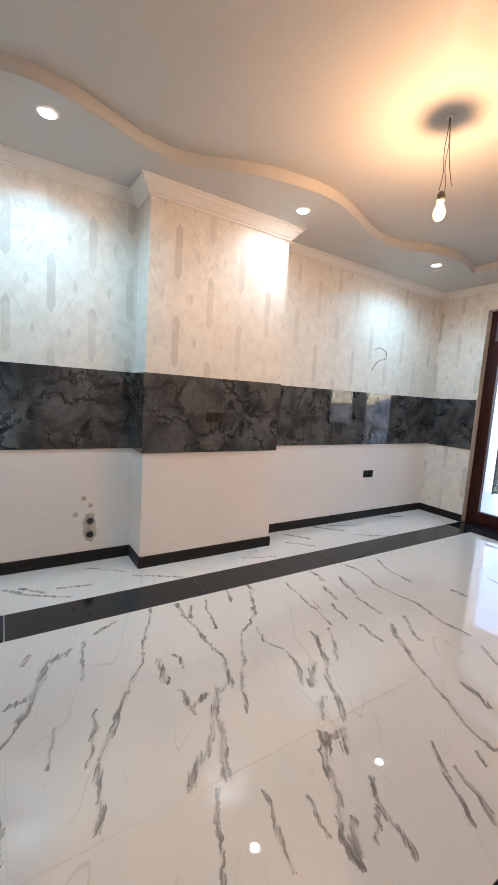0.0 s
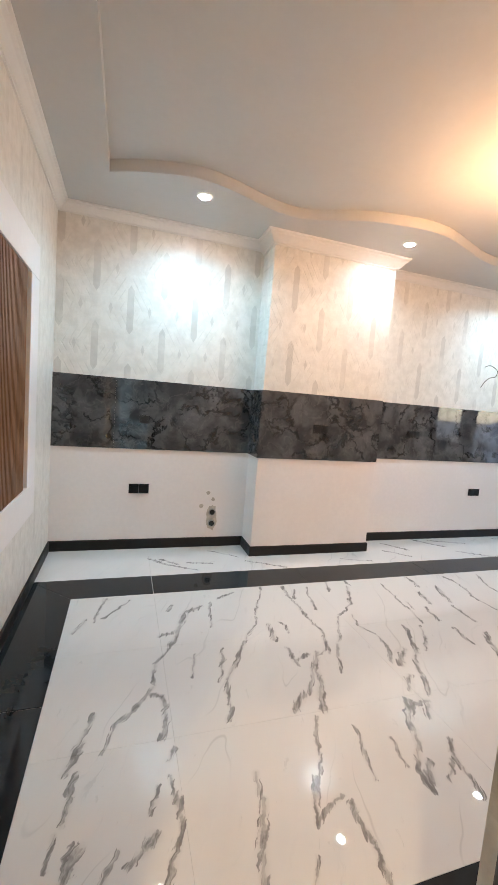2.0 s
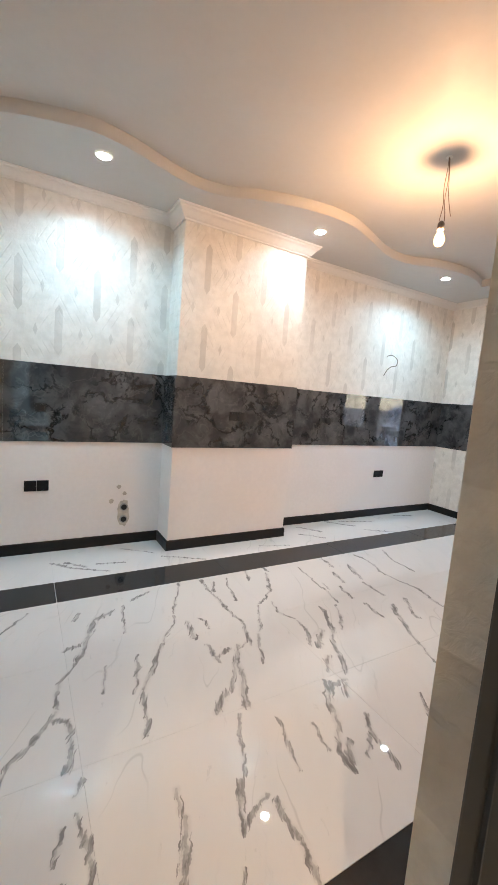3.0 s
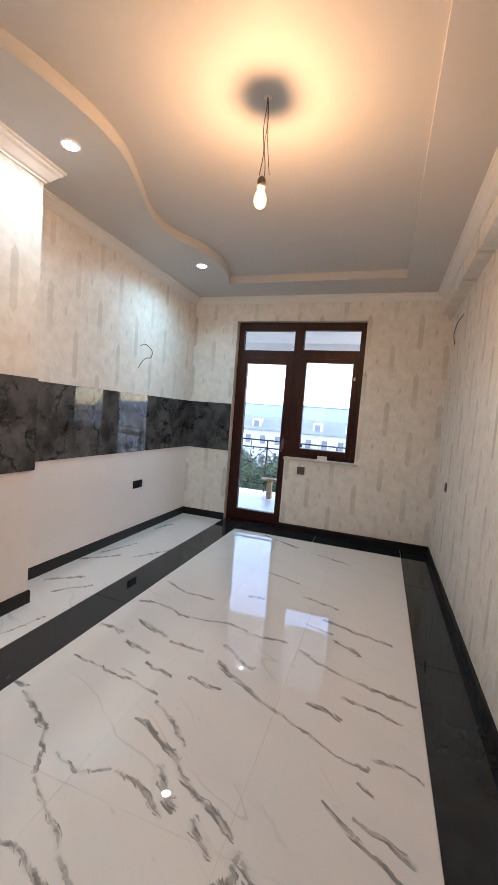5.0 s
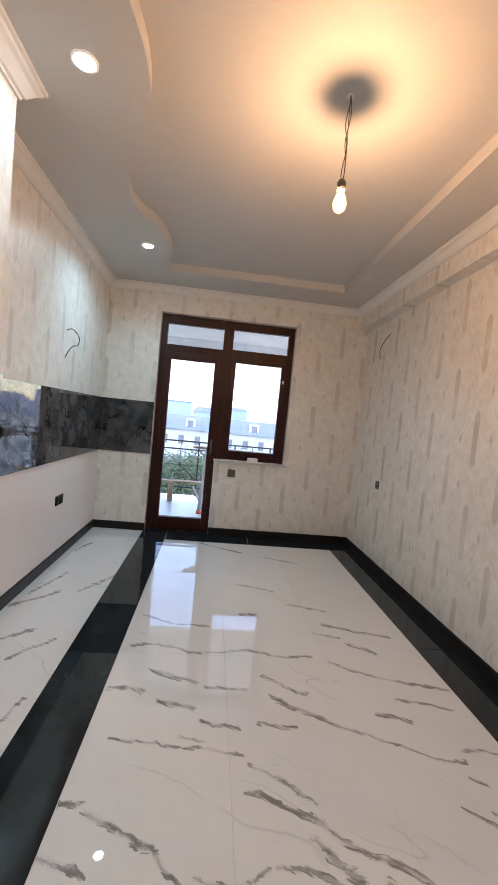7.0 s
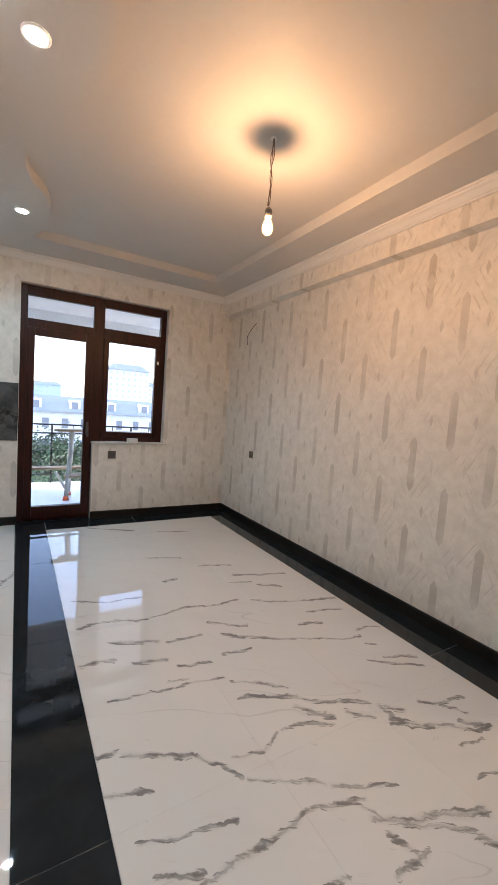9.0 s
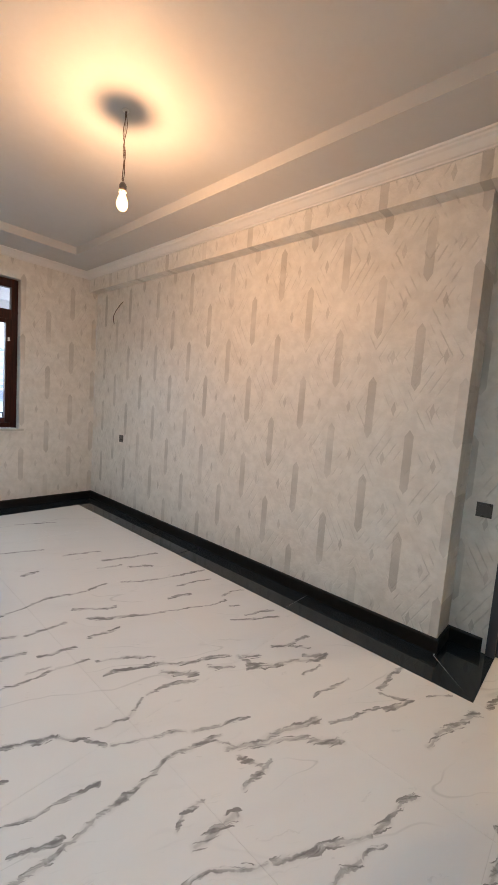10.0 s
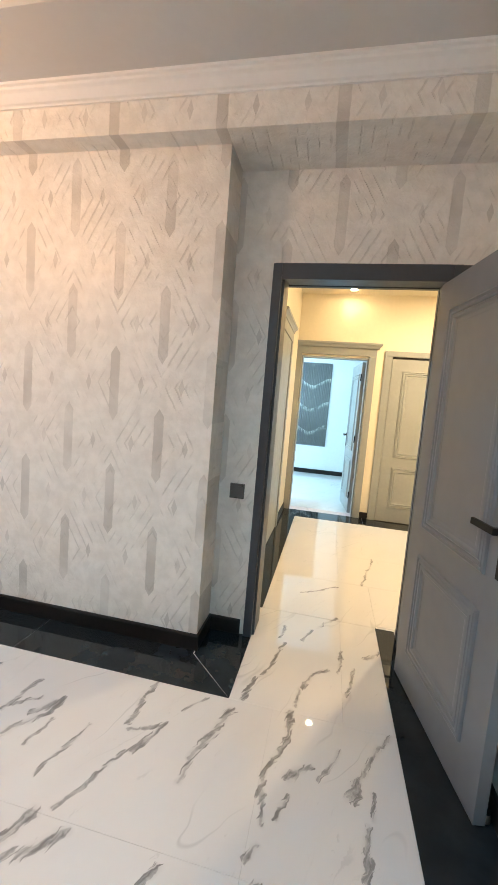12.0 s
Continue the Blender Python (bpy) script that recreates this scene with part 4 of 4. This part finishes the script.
sweep(bm, [(HXE, YH), (HXE, -1.170)], SK2)
sweep(bm, [(HXE, -2.110), (HXE, HY)], SK2)
sweep(bm, [(XW - 0.2, YH), (HXW, YH), (HXW, HY), (-1.240, HY)][::-1], SK2)
structure("baseboard_hall", bm, M_SKIRT, "dark skirting in the hall")

# ---- far room ----
FY0, FX0, FX1 = -6.05, -2.0, 2.4
bm = B()
box(bm, FX0, FX1, FY0 - 0.15, FY0, 0, 2.8)
structure("wall_far_south", bm, M_WHITE, "white wall of the room beyond the hall")
bm = B()
box(bm, FX0 - 0.15, FX0, FY0 - 0.15, HY - 0.15, 0, 2.8)
box(bm, FX1, FX1 + 0.15, FY0 - 0.15, HY - 0.15, 0, 2.8)
box(bm, FX0, HXW - 0.15, HY - 0.15, HY - 0.05, 0, 2.8)
box(bm, HXE + 0.15, FX1, HY - 0.15, HY - 0.05, 0, 2.8)
structure("wall_far_sides", bm, M_WHITE, "white side walls of the room beyond the hall")
bm = B()
box(bm, FX0, FX1, FY0, HY - 0.15, 2.8, 2.9)
structure("ceiling_far", bm, M_WHITE, "white ceiling of the room beyond the hall")
bm = B()
box(bm, FX0, FX1, FY0, HY - 0.15, -0.15, 0.0)
structure("floor_far", bm, M_STRIP, "polished white floor of the room beyond the hall")
bm = B()
sweep(bm, [(FX1, FY0), (FX0, FY0)], SKIRT)
structure("baseboard_far", bm, M_SKIRT, "dark skirting in the room beyond the hall")
ob = thing("fluted_wall_panel", "tall grey fluted wall panel with pale wavy arcs", "wall panel", (0.65, FY0, 0))
bm = B()
box(bm, -0.32, 0.32, 0, 0.012, 0.58, 2.29)
part("back_board", bm, M_DOOR, ob)
M_ARC = Nodes("arc_relief")
pp = M_ARC.split(M_ARC.pos)
arc = M_ARC.math("FRACT", M_ARC.math("ADD", M_ARC.math("MULTIPLY", pp[2], 2.1), M_ARC.math("MULTIPLY", M_ARC.math("COSINE", M_ARC.math("MULTIPLY", pp[0], 9.0)), 0.16)))
M_ARC.set(color=M_ARC.mix(M_ARC.math("MULTIPLY", M_ARC.ramp(arc, 0.78, 0.96), M_ARC.ramp(M_ARC.noise(14, 2), 0.35, 0.6)), (0.20, 0.205, 0.20), (0.62, 0.62, 0.60)), rough=0.5)
for k in range(18):
    bm = B()
    x = -0.310 + k * 0.0350
    cyl(bm, (x + 0.0125, 0.012, 0.60), (x + 0.0125, 0.012, 2.27), 0.013, n=10)
    part("rib", bm, M_ARC.mat, ob)

# ---- balcony ----
M_BALC = plain("balcony_tile", (0.72, 0.75, 0.78), 0.35, grain=0.05, size=8)
M_RENDER = plain("outer_render", (0.83, 0.84, 0.84), 0.8, grain=0.06, bump=0.2)
BX = 7.58
bm = B()
box(bm, XE + 0.25, BX, -1.7, 3.6, -0.25, -0.03)
structure("balcony_floor", bm, M_BALC, "balcony floor of pale tiles")
bm = B()
box(bm, XE + 0.25, BX + 0.1, -1.7, 3.6, 2.70, 2.90)
box(bm, BX - 0.12, BX + 0.1, -1.7, 3.6, 2.52, 2.70)
structure("balcony_ceiling", bm, M_RENDER, "white balcony ceiling with a drop beam at its edge")
bm = B()
box(bm, XE + 0.25, BX + 0.1, 3.6, 3.8, -0.25, 2.9)
box(bm, XE + 0.25, BX + 0.1, -1.9, -1.7, -0.25, 2.9)
structure("balcony_walls", bm, M_RENDER, "white end walls of the balcony")
bm = B()
box(bm, XW - 0.2, XE + 0.25, -6.3, 3.6, 3.1, 3.2)
structure("roof", bm, M_RENDER, "slab over the flat")
rail = thing("balcony_railing", "black iron balcony railing with crossed bars in each panel", "railing", (7.50, -1.52, -0.03))
RZ = (0.15, 0.27, 0.82, 0.96)
for z in RZ:
    bm = B()
    box(bm, -0.018 if z > 0.9 else -0.010, 0.018 if z > 0.9 else 0.010, 0, 5.04, z - 0.012, z + 0.012, bevel=0.003)
    part("rail", bm, M_IRON, rail)
NP = 8
for k in range(NP + 1):
    y = 5.04 * k / NP
    bm = B()
    box(bm, -0.013, 0.013, y - 0.013, y + 0.013, 0, 0.948)
    part("post", bm, M_IRON, rail)
    if k < NP:
        y1 = 5.04 * (k + 1) / NP
        ym = (y + y1) / 2
        bm = B()
        for a, b in (((0, y, 0.27), (0, y1, 0.82)), ((0, y, 0.82), (0, y1, 0.27)), ((0, ym, 0.15), (0, ym, 0.96)), ((0, y, 0.545), (0, y1, 0.545))):
            cyl(bm, a, b, 0.007, n=6)
        part("cross_bars", bm, M_IRON, rail)

M_WRAP = plain("cloudy_plastic_wrap", (0.45, 0.44, 0.41), 0.25, grain=0.2, bump=0.5)
M_ORANGE = plain("orange_rubber", (0.65, 0.09, 0.03), 0.5)
M_BOARD = wood("raw_board", (0.22, 0.15, 0.09), (0.42, 0.31, 0.20), 0.7, 1)
stand = thing("work_stand", "work stand wrapped in cloudy plastic with orange feet on the balcony", "stand", (6.42, 2.06, -0.03), -8)
for dx, dy, tx, ty in ((-0.16, 0.07, -0.05, 0.02), (0.16, 0.05, 0.05, 0.02), (-0.16, -1.02, -0.05, -0.98), (0.16, -1.02, 0.05, -0.98)):
    bm = B()
    cyl(bm, (dx, dy, 0.05), (tx, ty, 0.94), 0.026, 0.034, 10)
    part("leg", bm, M_WRAP, stand)
    bm = B()
    cyl(bm, (dx, dy, 0.0), (dx, dy, 0.06), 0.042, 0.028, 12)
    part("foot", bm, M_ORANGE, stand)
for v in ((-0.11, -0.02, -1.12, 0.24, 0.942, 0.972), (0.0, 0.10, -1.05, 0.16, 0.942, 0.968)):
    bm = B()
    box(bm, *v, bevel=0.003)
    part("top_board", bm, M_BOARD, stand)
bm = B()
box(bm, -0.15, 0.15, -0.16, 0.10, 0.30, 0.33, bevel=0.004)
part("tread", bm, M_BOARD, stand)
bm = B()
cyl(bm, (0.02, 0.22, 0.36), (0.02, 0.04, 0.05), 0.020, n=8)
part("brace", bm, M_WRAP, stand)
bm = B()
box(bm, -0.06, 0.06, 0.0, 0.06, 0.80, 0.94, bevel=0.006)
part("clamp", bm, M_WRAP, stand)
ob = thing("plank", "weathered wooden plank lying along the balcony railing", "plank", (7.05, 1.55, 0.28), 3)
bm = B()
box(bm, -0.08, 0.08, 0.0, 1.25, 0.0, 0.035, bevel=0.003)
part("board", bm, M_BOARD, ob)
for y in (0.15, 1.1):
    bm = B()
    box(bm, -0.06, 0.06, y - 0.04, y + 0.04, -0.31, 0.0, bevel=0.004)
    part("support_block", bm, M_BOARD, ob)

# ---- outdoors ----
GZ = -13.0
bm = B()
quad(bm, (-3000, -3000, GZ), (3000, -3000, GZ), (3000, 3000, GZ), (-3000, 3000, GZ))
g = Nodes("city_ground")
gc = g.mix(g.ramp(g.noise(0.05, 4), 0.4, 0.6), (0.20, 0.15, 0.10), (0.07, 0.10, 0.05))
g.set(color=g.mix(g.ramp(g.noise(0.02, 3), 0.5, 0.6), gc, (0.30, 0.29, 0.28)), rough=0.9)
structure("ground", bm, g.mat, "open ground of earth and grass between the buildings")

M_PALEWALL = plain("pale_render", (0.66, 0.68, 0.70), 0.8, size=0.6)
# wall colour of the farthest blocks, with the blue of distance haze mixed in
M_HAZEWALL = plain("haze_tinted_render", (0.42, 0.52, 0.62), 0.8, size=0.3)
M_ROOF = plain("grey_blue_roof", (0.22, 0.26, 0.34), 0.6, size=1.0)
M_PANE = plain("hazy_window_glass", (0.21, 0.23, 0.27), 0.3)
# panes beyond 100 m: paler, the haze is put into their colour
M_HAZEPANE = plain("haze_lightened_glass", (0.40, 0.45, 0.51), 0.3)


def block(label, place, w, d, h, storeys, bays, wall, roof="flat", turn=0.0, dormers=0):
    """A building whose front looks to -x; w across, d deep."""
    ob = thing("apartment_building", label, "building", place, turn, "city buildings")
    bm = B()
    box(bm, 0, d, -w / 2, w / 2, 0, h)
    part("wall", bm, wall, ob)
    bm = B()
    if roof == "flat":
        box(bm, -0.4, d + 0.4, -w / 2 - 0.4, w / 2 + 0.4, h, h + 0.9)
    else:
        a = [bm.verts.new(v) for v in ((-0.5, -w / 2 - 0.5, h), (d + 0.5, -w / 2 - 0.5, h), (d + 0.5, w / 2 + 0.5, h), (-0.5, w / 2 + 0.5, h))]
        i = min(roof, d / 2 - 0.2)
        b = [bm.verts.new(v) for v in ((i, -w / 2 + i, h + roof), (d - i, -w / 2 + i, h + roof), (d - i, w / 2 - i, h + roof), (i, w / 2 - i, h + roof))]
        bm.faces.new(b)
        for k in range(4):
            bm.faces.new((a[k], a[(k + 1) % 4], b[(k + 1) % 4], b[k]))
        bm.faces.new(a[::-1])
    part("roof", bm, M_ROOF, ob)
    for j in range(dormers):
        y = -w / 2 + w / dormers * (j + 0.5)
        bm = B()
        box(bm, 0.1, 2.2, y - 0.75, y + 0.75, h + 0.15, h + 1.75)
        dormer = part("dormer", bm, wall, ob)
        bm = B()
        box(bm, 0.04, 0.1, y - 0.42, y + 0.42, h + 0.45, h + 1.45)
        part("pane", bm, M_PANE, dormer)
    sh, sb = h / storeys, w / bays
    me = None
    count = 0
    for i in range(storeys):
        for j in range(bays):
            if me is None:
                bm = B()
                box(bm, -0.06, 0.0, -sb * 0.17, sb * 0.17, -sh * 0.24, sh * 0.20)
                me = finish("window", bm, M_HAZEPANE if place[0] > 100 else M_PANE)
            if count >= 150:
                break
            o = new("window", me)
            o.parent = ob
            o.location = (0, -w / 2 + sb * (j + 0.5), sh * (i + 0.5))
            count += 1
    return ob


block("long white low building with a grey mansard roof", (62, 8, GZ), 90, 12, 12.2, 4, 36, M_PALEWALL, 2.2, dormers=18)
block("white low building with a blue grey roof", (85, -52, GZ), 30, 12, 13.4, 4, 15, M_PALEWALL, 2.4, dormers=6)
block("tall pale apartment tower", (150, -33, GZ), 15, 18, 25.5, 12, 7, M_PALEWALL, 2.5)
block("pale apartment tower with a lower wing", (158, -50, GZ), 20, 18, 20.5, 10, 9, M_PALEWALL, 2.0)
block("distant apartment block with blue grey haze in its wall colour", (260, -8, GZ), 24, 20, 20.5, 8, 8, M_HAZEWALL, 2.0)
block("distant apartment block with blue grey haze in its wall colour", (270, 40, GZ), 44, 20, 23, 9, 12, M_HAZEWALL, "flat")
block("distant hipped-roof apartment block with blue grey haze in its wall colour", (240, 6, GZ), 18, 20, 17.5, 7, 7, M_HAZEWALL, 3.0)
block("distant apartment block with blue grey haze in its wall colour", (320, 100, GZ), 60, 25, 24, 9, 14, M_HAZEWALL, "flat")
block("distant apartment block with blue grey haze in its wall colour", (300, -95, GZ), 60, 25, 22, 8, 14, M_HAZEWALL, "flat")

M_LEAF = plain("leaves", (0.045, 0.085, 0.035), 0.6, grain=0.5, size=2.0)
M_BARK = plain("bark", (0.09, 0.07, 0.05), 0.9, grain=0.3)


def tree(place, seed, h):
    rnd = random.Random(seed)
    ob = thing("tree", "leafy green tree beyond the balcony", "tree", place, seed * 40, "trees")
    bm = B()
    cyl(bm, (0, 0, 0), (0.15, 0.1, h * 0.5), 0.20, 0.11, 8)
    tips = []
    for k in range(7):
        a = k * 0.9 + rnd.random()
        tip = (math.cos(a) * h * 0.26, math.sin(a) * h * 0.26, h * rnd.uniform(0.62, 0.9))
        cyl(bm, (0.1, 0.08, h * rnd.uniform(0.3, 0.48)), tip, 0.07, 0.025, 6)
        tips.append(tip)
    part("trunk", bm, M_BARK, ob)
    bm = B()
    for tip in tips + [(0, 0, h * 0.9), (0.3, -0.4, h * 0.75)]:
        for _ in range(560):
            d = Vector((rnd.gauss(0, 1), rnd.gauss(0, 1), rnd.gauss(0, 0.7)))
            c = Vector(tip) + d * h * 0.085
            s = rnd.uniform(0.09, 0.20)
            u = Vector((rnd.uniform(-1, 1), rnd.uniform(-1, 1), rnd.uniform(-1, 1))).normalized()
            v = u.orthogonal().normalized()
            bm.faces.new([bm.verts.new(c + p) for p in (u * s, v * s * 0.5, -u * s, -v * s * 0.5)])
    part("crown", bm, M_LEAF, ob)
    return ob


first = tree((34, 6, GZ), 1, 9.5)
for k, (x, y, s) in enumerate(((30, 1.5, 0.95), (38, 11, 1.1), (42, -3, 1.0), (33, 16, 0.9), (46, 4, 1.05), (40, -10, 0.9), (50, 20, 1.1), (28, 10, 0.8), (36, -1, 1.05), (31, -3, 0.95), (39, 3.5, 1.1), (45, -1, 1.1), (37, 8, 1.0))):
    m = pose(x, y, GZ, 0, 0, 70 * k)
    c = copy_thing(first, m)
    c.scale = (s, s, s)

# ---- floor tiles ----
floor_ob = bpy.data.objects["floor"]
hall_floor = bpy.data.objects["floor_hall"]


def tile(x0, x1, y0, y1, mat, parent, gap=0.00025, name="tile"):
    bm = B()
    e = 0.0007
    a = [(x0 + gap, y0 + gap), (x1 - gap, y0 + gap), (x1 - gap, y1 - gap), (x0 + gap, y1 - gap)]
    cx, cy = (x0 + x1) / 2, (y0 + y1) / 2
    lo_ = [bm.verts.new((x, y, -0.010)) for x, y in a]
    mid = [bm.verts.new((x, y, -0.0006)) for x, y in a]
    up = [bm.verts.new((x + (e if x < cx else -e), y + (e if y < cy else -e), 0.0)) for x, y in a]
    bm.faces.new(up)
    for r, s in ((lo_, mid), (mid, up)):
        for k in range(4):
            bm.faces.new((r[k], r[(k + 1) % 4], s[(k + 1) % 4], s[k]))
    return part(name, bm, mat, parent)


def poly_tile(pts, mat, parent):
    """A flat tile with cut corners."""
    bm = B()
    c = Vector((sum(p[0] for p in pts) / len(pts), sum(p[1] for p in pts) / len(pts)))
    ins = [Vector(p) + (c - Vector(p)).normalized() * 0.0036 for p in pts]
    up = [bm.verts.new((p.x, p.y, 0.0)) for p in ins]
    lo_ = [bm.verts.new((p.x, p.y, -0.010)) for p in ins]
    bm.faces.new(up)
    for k in range(len(pts)):
        bm.faces.new((up[k], up[(k + 1) % len(pts)], lo_[(k + 1) % len(pts)], lo_[k]))
    return part("tile", bm, mat, parent)


XS = [BW, 0.385, 1.585, 2.790, 3.990, BE]
YR = [BS, 1.260, 1.866, BN0]


def vein_tile(x0, x1, y0, y1, parent=floor_ob):
    """A marble tile whose print holds the strokes that cross it."""
    near = [v for v in VEINS if max(v[0], v[2]) > x0 - 0.1 and min(v[0], v[2]) < x1 + 0.1 and max(v[1], v[3]) > y0 - 0.1 and min(v[1], v[3]) < y1 + 0.1]
    return tile(x0, x1, y0, y1, marble("marble_print", strokes=near), parent)


for xa, xb in zip(XS, XS[1:]):
    for ya, yb in zip(YR, YR[1:]):
        vein_tile(xa, xb, ya, yb)
# kitchen strip
for xa, xb in zip([XW] + XS[1:5], XS[1:5] + [XE]):
    vein_tile(xa, xb, BN1, YN)
# doorway
vein_tile(BW, 0.075, -0.26, BS)
vein_tile(0.075, 0.590, -0.26, BS)
# dark bands
JN = [0.385, 1.580, 2.785, 3.990]
poly_tile([(XW, BN1), (BW, BN0), (JN[0], BN0), (JN[0], BN1)], M_BAND, floor_ob)
for a, b in zip(JN, JN[1:] + [XE]):
    tile(a, b, BN0, BN1, M_BAND, floor_ob, 0.0017)
poly_tile([(XW, BN1), (XW, 1.537), (BW, 1.537), (BW, BN0)], M_BAND, floor_ob)
for a, b in ((0.375, 1.537), (0.005, 0.375), (-0.26, 0.005)):
    tile(XW if a > 0.1 else DX0, BW, a, b, M_BAND, floor_ob, 0.0017)
tile(XW, DX0, YD, 0.375, M_BAND, floor_ob, 0.0017)
for a, b in ((BS, 1.537), (1.537, BN0)):
    tile(BE, XE, a, b, M_BAND, floor_ob, 0.0017)
poly_tile([(0.590, BS), (XR, 0.345), (XR, YS), (1.755, YS), (1.755, BS)], M_BAND, floor_ob)
poly_tile([(0.590, BS), (0.590, YD), (XR, YD), (XR, 0.345)], M_BAND, floor_ob)
for a, b in ((1.755, 2.950), (2.950, 4.150), (4.150, XE)):
    tile(a, b, YS, BS, M_BAND, floor_ob, 0.0017)
# hall
vein_tile(-0.155, 0.581, -0.86, -0.2620, hall_floor)
for ya, yb in ((-2.6, -2.06), (-2.06, -1.46), (-1.46, -0.86)):
    for xa, xb in ((HXW, -1.10), (-1.10, 0.075), (0.075, 0.581)):
        vein_tile(xa, xb, ya, yb, hall_floor)
tile(HXW, -0.155, -0.86, -0.28, M_STRIP, hall_floor)
for ya, yb in ((-2.60, -1.45), (-1.45, -0.26)):
    tile(0.583, HXE, ya, yb, M_BAND, hall_floor, 0.0012)
for xa, xb in ((HXW, -0.25), (-0.25, HXE)):
    tile(xa, xb, HY, -2.60, M_BAND, hall_floor, 0.0012)
